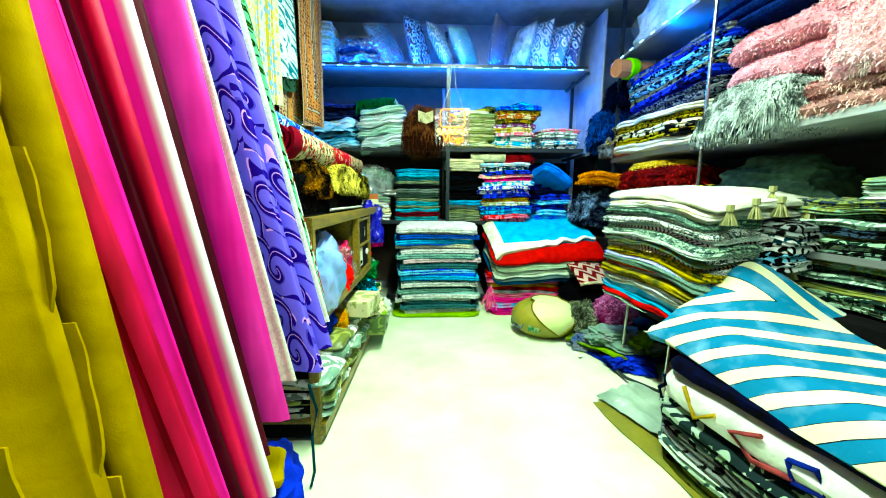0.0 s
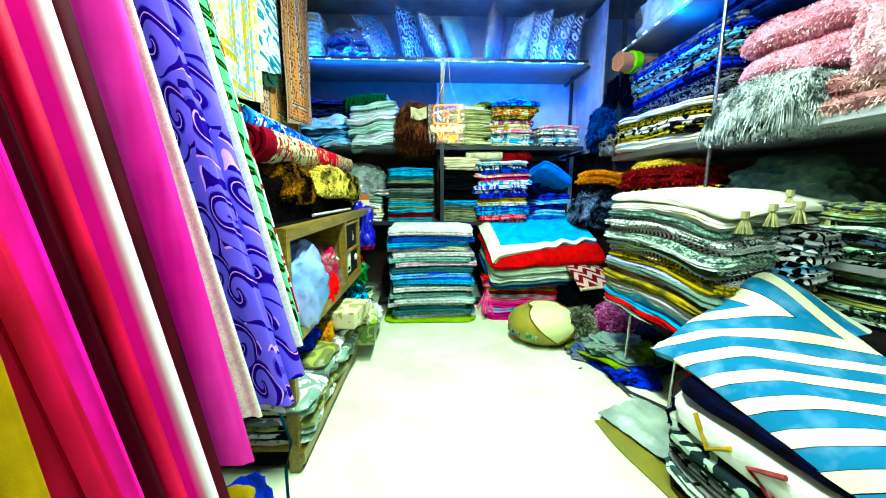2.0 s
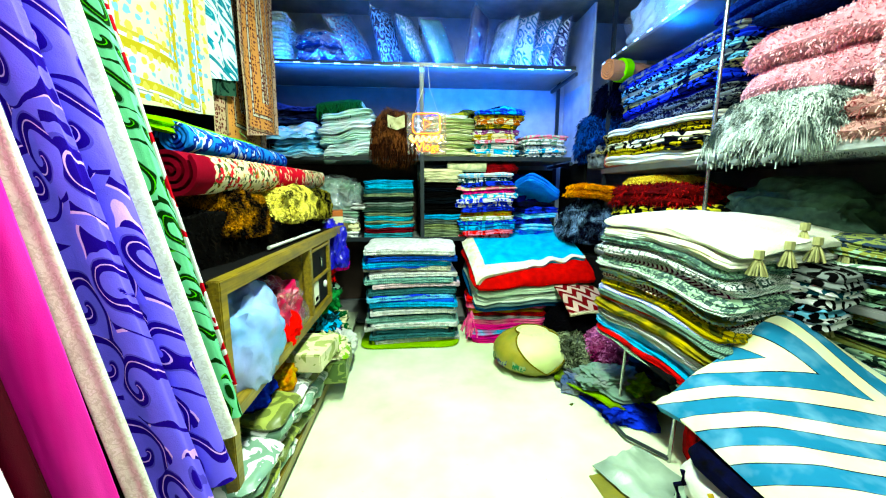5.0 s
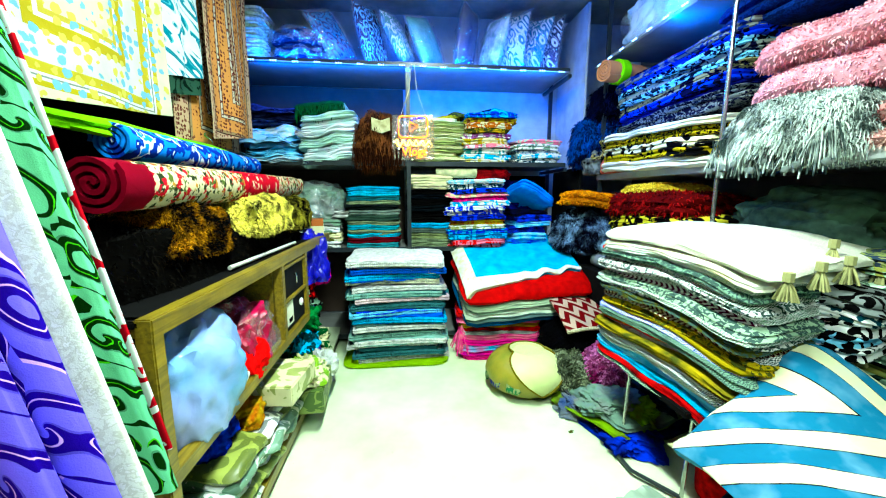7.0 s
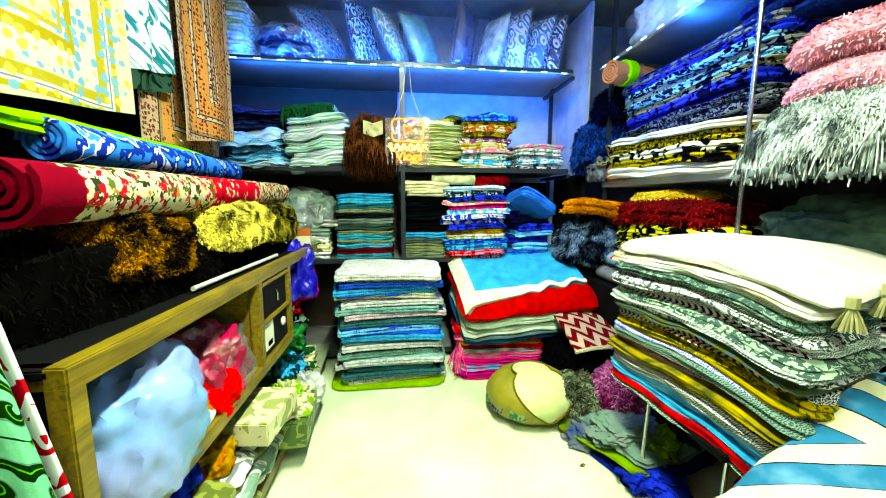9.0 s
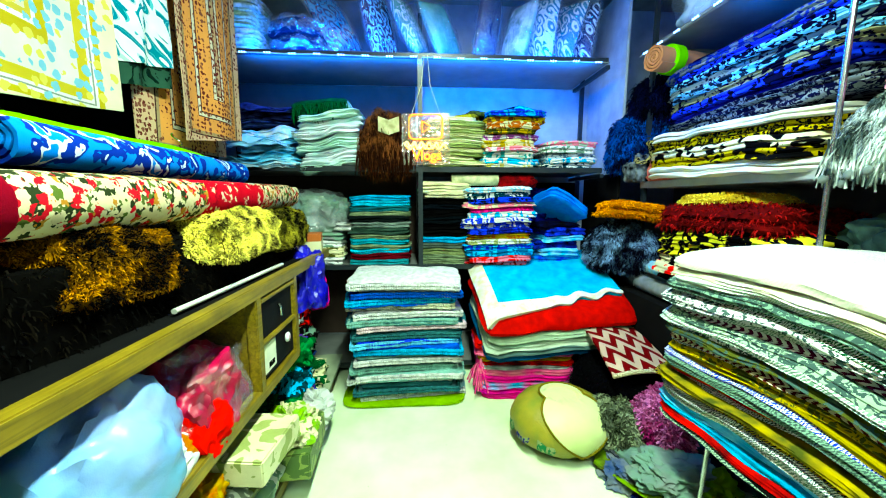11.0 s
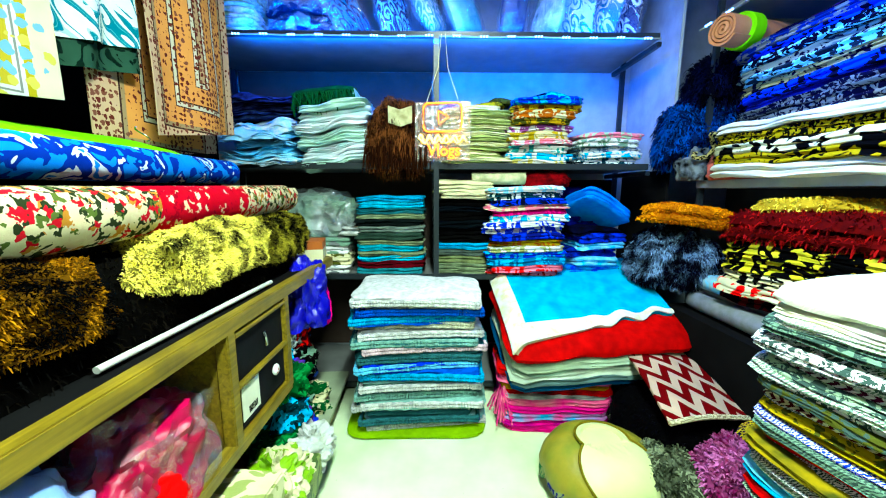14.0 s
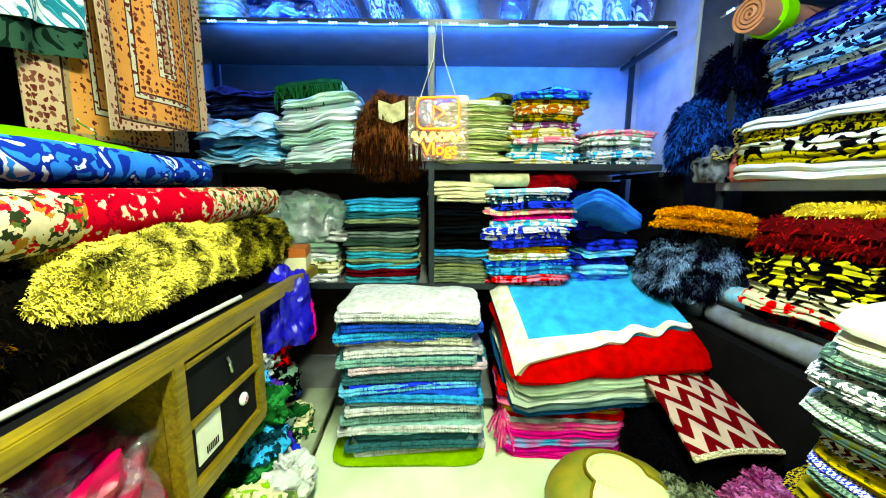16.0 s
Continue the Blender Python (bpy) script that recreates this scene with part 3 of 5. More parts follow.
# things on the floor under the cloths
thing("cloth_bag", lump(0.34, 0.5, 0.2, 3.0, 0.25, 2.0), cloth(BLUE, (0.01, 0.06, 0.3), "plain", 9.0), pose(-0.66, 0.98, 0.0, 0, 0, 8), "royal blue cloth bag slumped on the floor", "bag")
thing("folded_cloth", folded(0.16, 0.2, 0.04, 1, 2.0), cloth(YELLOW), pose(-0.62, 0.96, 0.18, 0, 0, 20), "small yellow cloth lying on the blue bag", "cloth")
tie = thing("string_tie", tube([(-0.50, 1.13, 0.42), (-0.48, 1.15, 0.3), (-0.5, 1.14, 0.2), (-0.49, 1.12, 0.06), (-0.5, 1.1, 0.01)], 0.006, 6), cloth(TEAL), Matrix(), "dark teal string hanging down to the floor", "string")

# ---- wooden counter cabinet ----
CX, CY0, CY1 = -0.537, 1.357, 2.76
cab = thing("cabinet", None, None, pose(CX, CY0, 0), "low varnished wooden display counter with open front", "cabinet")
L = CY1 - CY0
part("top", box(0.62, L + 0.75, 0.02, (-0.34, (L + 0.75) / 2, 1.015)), M_DARK, cab, "black counter top")
part("top_rail", box(0.045, L + 0.7, 0.055, (-0.022, (L + 0.7) / 2, 0.985)), M_WOOD, cab)
part("bottom_rail", box(0.045, L, 0.05, (-0.022, L / 2, 0.545)), M_WOOD, cab)
part("plinth_rail", box(0.04, L + 0.6, 0.06, (0.0, L / 2 + 0.3, 0.04)), M_WOOD, cab)
part("shelf", box(0.6, L + 0.6, 0.02, (-0.32, L / 2 + 0.3, 0.10)), M_WOOD, cab)
part("shelf", box(0.56, L, 0.02, (-0.33, L / 2, 0.55)), M_WOOD, cab)
for y in (0.022, 0.965, L - 0.01):
    part("upright", box(0.045, 0.045, 1.0 if y < 0.1 else 0.47, (-0.023, y, 0.0 if y < 0.1 else 0.56)), M_WOOD, cab)
part("upright", box(0.04, 0.04, 0.98, (-0.6, 0.022, 0)), M_WOOD, cab)
part("side_panel", box(0.56, 0.012, 0.98, (-0.32, 0.03, 0.02), 0.002), M_DARK, cab, "black side panel")
part("back_panel", box(0.012, L + 0.7, 0.98, (-0.63, (L + 0.7) / 2, 0.02), 0.002), M_DARK, cab)
part("divider", box(0.56, 0.02, 0.42, (-0.33, 0.965, 0.57)), M_WOOD, cab)
part("end_rail", box(0.58, 0.03, 0.05, (-0.31, 0.03, 0.985)), M_WOOD, cab)
M_BLACKGLASS = plain("black_glass", (0.006, 0.006, 0.007), 0.6)
for k, z in enumerate((0.6, 0.785)):
    dr = part("drawer", box(0.03, 0.385, 0.17, (-0.035, 1.19, z)), M_BLACKGLASS, cab, "shiny black drawer front")
    part("rim", box(0.02, 0.40, 0.018, (-0.012, 1.19, z + 0.172), 0.003), M_WOOD, dr)
    if k == 0:
        part("sticker", box(0.004, 0.12, 0.13, (-0.017, 1.08, 0.63), 0.001), plain("paper", (0.7, 0.72, 0.55), 0.7), dr, "torn pale paper label with bars")
        for j in range(7):
            part("bar", box(0.003, 0.004, 0.025, (-0.0145, 1.06 + j * 0.009, 0.645), 0), M_DARK, dr)
        bm = bmesh.new()
        bmesh.ops.create_uvsphere(bm, u_segments=16, v_segments=8, radius=0.024)
        bm.transform(Matrix.Translation((-0.005, 1.26, 0.71)) @ Matrix.Diagonal((0.5, 1, 1, 1)))
        part("knob", bm, cloth(WHITE, RED, "dots", 60.0, 0.3, (0.6, 0.1, 0.3)), dr, "white knob with red flowers")
    else:
        part("key", tube([(-0.015, 1.2, 0.9), (-0.008, 1.2, 0.88), (-0.01, 1.21, 0.84)], 0.006, 6), M_ROD, dr, "small key on a ring")
thing("curtain_rod", tube([(-0.62, 1.95, 1.053), (-0.60, 2.75, 1.053)], 0.009, 10), plain("white_pole", (0.55, 0.58, 0.5), 0.4), Matrix(), "thin white pole lying on the counter edge", "pole")


def bag(name, size, at, material, label, seed, rough=0.3, wrap=None, category="bag"):
    ob = thing(name, lump(*size, seed, rough, 2.2, 5, 0.5, 0.85), material, at, label, category)
    if name == "plastic_sack" and not wrap:
        part("gathered_neck", fringe([(0.02 * math.cos(a), 0.02 * math.sin(a), size[2] * 0.97) for a in np.linspace(0, 6, 9)], -0.05, 0.008, 3, None, 0.5), material, ob)
    if wrap:
        part("wrapping", lump(size[0] * 1.06, size[1] * 1.06, size[2] * 1.05, seed, rough * 1.1, 2.6, 4, 0.5, 0.85), wrap, ob, "crinkled clear plastic wrapping")
    return ob


M_BAGBLUE = cloth((0.25, 0.56, 0.82), (0.5, 0.56, 0.82), "plain", 3.0, 0.22)
bag("plastic_sack", (0.42, 0.48, 0.4), pose(-0.71, 1.66, 0.57), M_BAGBLUE, "pale blue shiny plastic sack in the open cabinet", 1.5, 0.15)
bag("plastic_sack", (0.34, 0.46, 0.3), pose(-0.72, 2.12, 0.57, 0, 0, 12), cloth((0.5, 0.0, 0.12), (0.68, 0.0, 0.2), "plain", 9.0, 0.35), "crimson cloth packed in clear plastic", 4.5, 0.25, M_CLEAR)
bag("wrapped_cloth", (0.24, 0.24, 0.17), pose(-0.64, 2.0, 0.57), cloth(RED), "bright red cloth bundle in the cabinet", 8.0, 0.2)
bag("wrapped_cloth", (0.16, 0.26, 0.12), pose(-0.63, 1.84, 0.57), cloth(WHITE, (0.6, 0.3, 0.02), "blotch", 9.0), "white cloth bundle with brown print", 9.0, 0.2)

# lower compartment: papers, packets and boxes
rnd = random.Random(5)
for k, (y, z, w, h) in enumerate([(1.50, 0.12, 0.3, 0.20), (1.76, 0.12, 0.28, 0.26), (2.02, 0.12, 0.26, 0.2), (2.25, 0.12, 0.3, 0.24)]):
    n = 6
    for i in range(n):
        m = cloth(*[(CREAM, SAGE), (WHITE, SAGE), ((0.5, 0.55, 0.2), (0.3, 0.35, 0.12)), (GREY, WHITE)][(k + i) % 4], "blotch", 11.0, 0.35)
        ob = thing("packet", folded(0.38, w - 0.04, h / n, 1, k + i * 0.3, 0.01, None, 36), m, pose(-0.70 + rnd.uniform(-0.03, 0.03), y, z + i * h / n, 0, 0, rnd.uniform(-8, 8)), "flat pale packet stacked in the cabinet base", "packet", "packets in the cabinet base")
bag("wrapped_cloth", (0.2, 0.2, 0.12), pose(-0.66, 2.0, 0.33), cloth(YELLOW, ORANGE), "yellow and orange cloth bundle on packets", 3.0)
bag("wrapped_cloth", (0.2, 0.22, 0.14), pose(-0.68, 1.78, 0.385), cloth(NAVY, BLUE), "dark blue cloth bundle on packets", 5.0)
thing("carton", box(0.26, 0.34, 0.13, (0, 0, 0), 0.006), cloth((0.42, 0.5, 0.2), (0.2, 0.3, 0.1), "blotch", 9.0, 0.5), pose(-0.52, 2.52, 0.13, 0, 0, 4), "green and cream printed carton on its side", "box")
thing("carton", box(0.24, 0.3, 0.1, (0, 0, 0), 0.006), cloth((0.5, 0.55, 0.25), CREAM, "blotch", 7.0, 0.5), pose(-0.54, 2.2, 0.37, 0, 0, -6), "flattened green printed carton on packets", "box")
bag("plastic_sack", (0.24, 0.28, 0.14), pose(-0.50, 2.82, 0.13), cloth(WHITE, (0.6, 0.65, 0.55), "plain", 9.0, 0.4), "small white carrier bag on the cabinet base", 6.0, 0.35)
bag("plastic_sack", (0.26, 0.28, 0.12), pose(-0.52, 2.5, 0.26), cloth(LIME, CREAM, "blotch", 8.0, 0.4), "yellow-green plastic bag on a carton", 7.0, 0.35)
thing("plank", box(0.22, 0.8, 0.03, (0, 0, 0), 0.004), plain("green_plank", (0.3, 0.36, 0.22), 0.5), pose(-0.6, 3.25, 0.13, 0, 0, 3), "pale green board lying at the end of the counter", "board")

# end of the counter: hanging bags and small clothes
bag("plastic_sack", (0.26, 0.36, 0.34), pose(-0.62, 3.16, 0.72), cloth((0.01, 0.01, 0.75), (0.02, 0.02, 0.5), "plain", 9.0, 0.35), "bright blue plastic bag on a heap of clothes", 2.5, 0.3)
bag("plastic_sack", (0.14, 0.16, 0.22), pose(-0.58, 3.3, 0.66), cloth(MAGENTA), "small magenta bag on the heap", 3.5, 0.3)
heap_colours = [((0.05, 0.4, 0.15), GREEN), ((0.25, 0.1, 0.5), BLUE), (SAGE, BLACK), (CREAM, GREEN), (TEAL, CYAN), (GREY, WHITE), (RED, MAROON), ((0.1, 0.2, 0.5), NAVY)]
for i in range(16):
    c = heap_colours[i % len(heap_colours)]
    y, z = 2.86 + 0.12 * (i % 4) + rnd.uniform(-0.03, 0.03), 0.15 + 0.145 * (i // 4)
    bag("crumpled_cloth", (0.26, 0.2, 0.17), pose(-0.70 + rnd.uniform(-0.06, 0.06), y, z, 0, 0, rnd.uniform(0, 90)), cloth(*c, "blotch", 14.0), "crumpled printed garment in a mixed heap", 20 + i * 1.3, 0.4, None, "garment")

# ---- on the counter: shaggy rugs and rolls ----
GOLD1, GOLD2 = (0.05, 0.035, 0.004), (0.55, 0.42, 0.05)
shaggy("shaggy_rug", lump(0.42, 1.9, 0.24, 2.0, 0.1, 1.6, 4, 0.6, 0.5), (0.004, 0.004, 0.003), (0.03, 0.022, 0.008), pose(-0.86, 2.35, 1.036), "black and brown shaggy rug rolled on the counter", "rug", 9000, 0.025, 0.0022, 1)
shaggy("shaggy_rug", lump(0.28, 0.42, 0.2, 5.0, 0.3, 1.8, 4, 0.6, 0.6), (0.006, 0.004, 0.002), (0.7, 0.42, 0.03), pose(-0.77, 1.86, 1.13), "golden brown shaggy rug on top of a black one", "rug", 30000, 0.014, 0.0016, 2, 0.2, "", -0.3)
shaggy("shaggy_rug", lump(0.26, 0.7, 0.2, 7.0, 0.35, 2.2, 4, 0.6, 0.6), (0.03, 0.025, 0.002), (0.95, 0.88, 0.3), pose(-0.73, 2.5, 1.15, 0, 0, 3), "olive gold shaggy rug rolled on the counter", "rug", 48000, 0.013, 0.0016, 3, 0.2, "", 0.15)
shaggy("shaggy_rug", lump(0.28, 0.6, 0.22, 9.0, 0.3, 1.8, 4, 0.6, 0.6), (0.006, 0.006, 0.002), (0.6, 0.55, 0.12), pose(-0.76, 3.08, 1.12), "dark olive shaggy rug at the counter end", "rug", 26000, 0.013, 0.0016, 4, 0.2, "", -0.2)
thing("carton", box(0.12, 0.2, 0.12, (0, 0, 0), 0.004), cloth(CREAM, ORANGE, "bands", 7.0, 0.6), pose(-0.63, 3.40, 1.036, 0, 0, 12), "cream and orange paper carton at the counter end", "box")

def banded_rug():
    """A carpet with a red border at its end and a crowded flowered field."""
    m, tree, b = base("flowered_carpet", 0.9)
    b.inputs["Specular IOR Level"].default_value = 0.03
    where = coords(tree)
    n = node(tree, "ShaderNodeTexVoronoi", Scale=55.0)
    d = node(tree, "ShaderNodeTexNoise", Scale=45.0, Detail=2.0)
    tree.links.new(where, d.inputs["Vector"])
    tree.links.new(blend(tree, 0.05, where, d.outputs[1]), n.inputs["Vector"])
    hue = split(tree, n.outputs["Color"])
    field = ramp(tree, hue[0], [(0.0, (0.62, 0.55, 0.32)), (0.32, (0.02, 0.03, 0.01)), (0.52, (0.5, 0.005, 0.015)), (0.66, (0.6, 0.5, 0.3)), (0.8, (0.08, 0.12, 0.02)), (0.9, (0.42, 0.18, 0.02))])
    red = ramp(tree, hue[1], [(0.0, (0.5, 0.0, 0.012)), (0.8, (0.65, 0.5, 0.3)), (0.88, (0.3, 0.0, 0.01))])
    o = split(tree, where)
    w = node(tree, "ShaderNodeTexNoise", Scale=5.0)
    tree.links.new(where, w.inputs["Vector"])
    y = maths(tree, "ADD", o[1], maths(tree, "MULTIPLY", w.outputs[0], 0.15))
    zone = ramp(tree, maths(tree, "MULTIPLY", y, 0.5), [(0.0, (1, 1, 1)), (0.1, (0, 0, 0)), (0.42, (1, 1, 1)), (0.68, (0, 0, 0))])
    plain_end = ramp(tree, maths(tree, "MULTIPLY", y, 0.5), [(0.0, (1, 1, 1)), (0.1, (0, 0, 0))])
    colour = blend(tree, plain_end, blend(tree, zone, field, red), (0.2, 0.0, 0.01))
    return finish(m, tree, b, colour, where, 0.3)


M_REDRUG = banded_rug()
M_BACKING = cloth((0.05, 0.01, 0.015), BLACK)
M_BLUERUG = cloth((0.06, 0.4, 0.85), (0.02, 0.12, 0.5), "blotch", 11.0, 0.9, (0.75, 0.85, 0.9))
red_roll = thing("rug_roll", spiral_roll(1.9, 0.09, 3.2, 0.014, 1.0), M_REDRUG, pose(-0.72, 1.47, 1.29, 1.0, 0, 2.0), "rolled red and cream flowered carpet, its spiral end showing", "rug")
blue_roll = thing("rug_roll", spiral_roll(1.4, 0.07, 3.6, 0.01, 2.0), M_BLUERUG, pose(-0.90, 1.80, 1.46, 0.5, 0, 4.0), "rolled blue and white carpet lying on the red roll", "rug")
part("backing", spiral_roll(1.885, 0.074, 2.65, 0.009, 1.0, 0.15), M_BACKING, red_roll, "dark coarse backing", at=pose(0, 0.008, 0.016))
part("backing", spiral_roll(1.385, 0.058, 3.1, 0.006, 2.0, 0.15), cloth((0.05, 0.12, 0.16), NAVY), blue_roll, "dark coarse backing", at=pose(0, 0.008, 0.012))
cover = thing("garment_cover", folded(0.3, 1.25, 0.05, 2, 3.0, 0.03), cloth((0.35, 0.75, 0.01), (0.3, 0.65, 0.01)), pose(-1.06, 2.35, 1.585, 0, 12, 3), "lime green garment cover laid over carpet rolls", "cover")
part("hanger_hook", tube([(0.05 + 0.02 * math.cos(a), 0.3 + 0.03 * math.sin(a), 0.07 + 0.01 * a) for a in np.linspace(0, 4.5, 14)], 0.003, 6), M_ROD, cover, "bent wire hanger hook")
shaggy("shaggy_rug", lump(0.5, 1.6, 0.5, 15.0, 0.1, 1.4, 4, 0.6, 0.6), BLACK, (0.02, 0.02, 0.02), pose(-1.3, 2.4, 1.03), "black shaggy rug heaped against the wall", "rug", 3000, 0.04, 0.004, 6)


# ---- printed cloths hung against the left wall ----
def bordered(ground, bands, motif, scale, half, low):
    """A block-printed cloth: border bands at set distances from its edges, small motifs between."""
    m, tree, b = base("printed_cloth", 0.85)
    b.inputs["Specular IOR Level"].default_value = 0.03
    where = coords(tree)
    o = split(tree, where)
    edge = maths(tree, "MINIMUM", maths(tree, "SUBTRACT", half, maths(tree, "ABSOLUTE", o[1])), maths(tree, "SUBTRACT", o[2], low))
    colour = ramp(tree, maths(tree, "MULTIPLY", edge, 2.0), [(p, tuple(0.6 * v ** 1.3 for v in c)) for p, c in bands])
    n = node(tree, "ShaderNodeTexVoronoi", Scale=scale, Randomness=0.45)
    d = node(tree, "ShaderNodeTexNoise", Scale=scale * 1.5, Detail=2.0)
    tree.links.new(where, d.inputs["Vector"])
    tree.links.new(blend(tree, 0.025, where, d.outputs[1]), n.inputs["Vector"])
    spot = ramp(tree, n.outputs["Distance"], [(0.0, (1, 1, 1)), (0.38, (0, 0, 0))])
    hue = split(tree, n.outputs["Color"])
    colour = blend(tree, spot, colour, ramp(tree, hue[0], [(0.0, motif[0]), (0.5, motif[1])]))
    return finish(m, tree, b, colour, where, 0.15)


def wall_hanging(name, y0, y1, zb, zt, x, material, label, seed, slope=0.0, amp=0.02, folds=2.0):
    h = zt - zb
    bm = sheet(26, 22, lambda u, v: (amp * math.sin(u * folds * 6.28 + seed) * (1.2 - 0.6 * v) + 0.012 * wob(u * 3, v * 3, seed), (u - 0.5) * (y1 - y0), v * h + slope * u * (1 - v)), 0.004)
    return thing(name, bm, material, pose(x, (y0 + y1) / 2, zb), label, "fabric", "printed cloths on the wall")


YB = [(0.0, (0.82, 0.8, 0.6)), (0.13, YELLOW), (0.17, WHITE), (0.19, (0.35, 0.37, 0.35)), (0.2, WHITE), (0.22, (0.65, 0.55, 0.06)), (0.29, (0.78, 0.8, 0.7)), (0.49, (0.6, 0.5, 0.04)), (0.57, WHITE), (0.6, (0.65, 0.55, 0.1)), (0.64, (0.75, 0.75, 0.55))]
M_YPRINT = bordered(CREAM, YB, ((0.12, 0.3, 0.4), (0.42, 0.38, 0.06)), 24.0, 0.45, 0.0)
TAN, DK, CR = (0.98, 0.5, 0.16), (0.12, 0.06, 0.05), (0.85, 0.8, 0.65)
OB = [(0.0, (0.85, 0.62, 0.42)), (0.10, DK), (0.115, (0.55, 0.42, 0.25)), (0.15, TAN), (0.30, DK), (0.31, CR), (0.345, DK), (0.36, TAN), (0.52, DK), (0.53, CR), (0.565, DK), (0.58, (0.7, 0.5, 0.3))]
M_OPRINT = bordered(ORANGE, OB, ((0.1, 0.015, 0.01), (0.16, 0.05, 0.03)), 40.0, 0.305, 0.0)
M_CPRINT = cloth((0.72, 0.8, 0.78), (0.02, 0.35, 0.42), "scroll", 11.0, 0.8, (0.2, 0.55, 0.6))
wall_hanging("printed_cloth", 1.5, 2.4, 1.63, 3.05, -1.05, M_YPRINT, "white cloth block-printed with yellow bands and paisleys", 1.0, 0.10, 0.012)
wall_hanging("printed_cloth", 2.40, 2.76, 1.93, 3.05, -1.08, M_CPRINT, "white cloth printed with turquoise foliage", 2.0, 0.08, 0.02)
wall_hanging("printed_cloth", 2.38, 2.78, 1.84, 3.0, -1.105, cloth((0.02, 0.07, 0.05), (0.1, 0.2, 0.15), "blotch", 12.0), "dark green printed hem of a cloth", 2.5, 0.08, 0.02)
wall_hanging("printed_cloth", 2.78, 3.39, 1.68, 3.05, -1.04, M_OPRINT, "orange block-printed cloth with a leafy border", 3.0, 0.09, 0.018, 1.4)
wall_hanging("printed_cloth", 2.6, 3.36, 1.59, 3.0, -1.14, M_OPRINT, "second orange block-printed cloth hanging behind the first", 4.0, 0.07, 0.01)
thing("hanging_rail", tube([(-1.07, 1.4, 3.06), (-1.07, 3.45, 3.06)], 0.012, 8), M_ROD, Matrix(), "metal rail holding printed cloths below the ceiling", "rail")

# ---- back shelves ----
def pick(*names):
    return [cloth(*n) if isinstance(n[0], tuple) else cloth(n) for n in names]


S2, S3, S1 = 1.625, 0.88, 2.424
SKY = (0.4, 0.78, 0.95)
# middle shelf
stack("folded_shirt", "sky blue crumpled shirt in a loose pile", "shirt", "blue shirts on the shelf", -1.03, 3.80, S2, 1.93, 0.44, 0.36, pick((WHITE, SKY), (SKY, (0.5, 0.8, 0.9)), (SKY, (0.2, 0.7, 0.92)), ((0.45, 0.75, 0.92), SKY), (SKY, (0.55, 0.8, 0.95)), (SKY, (0.3, 0.72, 0.9)), (WHITE, SKY)), 4, 1, 0.07, lambda x, y: 0.012 * math.sin(9 * x + 6 * y), 3, 0.05, spread=0.3, n=80, crumple=0.06)
stack("folded_shirt", "dark navy folded shirt on the blue pile", "shirt", "navy shirts on the shelf", -1.08, 3.92, 1.93, 2.1, 0.5, 0.3, pick((NAVY, (0.1, 0.16, 0.3)), ((0.08, 0.1, 0.24), NAVY), (NAVY, (0.1, 0.14, 0.28))), -5, 1, 0.04, None, 4, 0.03, crumple=0.05)
PALE = [(0.66, 0.84, 0.74), (0.74, 0.86, 0.88), (0.82, 0.84, 0.88), (0.6, 0.8, 0.78)]
stack("folded_towel", "pale green and white folded towel in a stack", "towel", "pale towels on the shelf", -0.57, 3.82, S2, 2.02, 0.46, 0.38, [cloth(PALE[i % 4], PALE[(i + 1) % 4], "plain", 9.0) for i in range(8)], 2, 1, 0.02, lambda x, y: 0.15 * x + 0.005 * math.sin(10 * x), 5, 0.03, spread=0.15, n=60, crumple=0.03)
g = thing("fringed_shawl", folded(0.42, 0.3, 0.09, 2, 3.0, 0.03), cloth((0.03, 0.2, 0.06), (0.02, 0.1, 0.04)), pose(-0.62, 3.82, 2.04, 0, -6, 4), "dark green shawl with long fringes on a towel stack", "shawl")
part("fringe", fringe([(-0.2 + 0.4 * i / 60, -0.15 + 0.01 * wob(i, 0.3), 0.05) for i in range(61)], 0.14, 0.004, 2), cloth((0.03, 0.22, 0.08)), g, "long green fringe")
part("fringe", fringe([(0.2, -0.15 + 0.3 * i / 40, 0.05) for i in range(41)], 0.11, 0.004, 3), cloth((0.4, 0.6, 0.55)), g)
bm = lump(0.36, 0.32, 0.40, 6.0, 0.22, 2.0, 4, 0.6, 0.8)
b = shaggy("fringed_bag", bm, (0.05, 0.02, 0.008), (0.34, 0.17, 0.07), pose(-0.14, 3.74, 1.63), "dark brown bag covered with leather fringe", "bag", 5000, 0.05, 0.003, 8, 1.1)
part("fringe", fringe([(-0.2 + 0.42 * i / 70, -0.17 + 0.03 * math.cos(i), 0.10 + 0.02 * wob(i * 0.4, 1)) for i in range(71)], 0.16, 0.004, 5, None, 0.1), cloth((0.12, 0.05, 0.02), BROWN), b, "long hanging brown fringe")
part("tag", sheet(4, 4, lambda u, v: (-0.04 + 0.15 * u, -0.185 - 0.012 * v, 0.22 + 0.1 * v + 0.05 * abs(u - 0.5)), 0.003), cloth((0.55, 0.52, 0.34), CREAM), b, "cream cloth label")
OLV = [(0.55, 0.62, 0.32), (0.72, 0.76, 0.52), (0.42, 0.5, 0.25), (0.82, 0.82, 0.6)]
stack("cushion_cover", "olive and cream folded cushion cover", "cushion cover", "cushion covers on the shelf", 0.37, 3.84, S2, 2.0, 0.42, 0.42, [cloth(OLV[i % 4], OLV[(i + 2) % 4], "plain", 12.0) for i in range(14)], 3, 1, 0.02, None, 7, 0.03, spread=0.16)
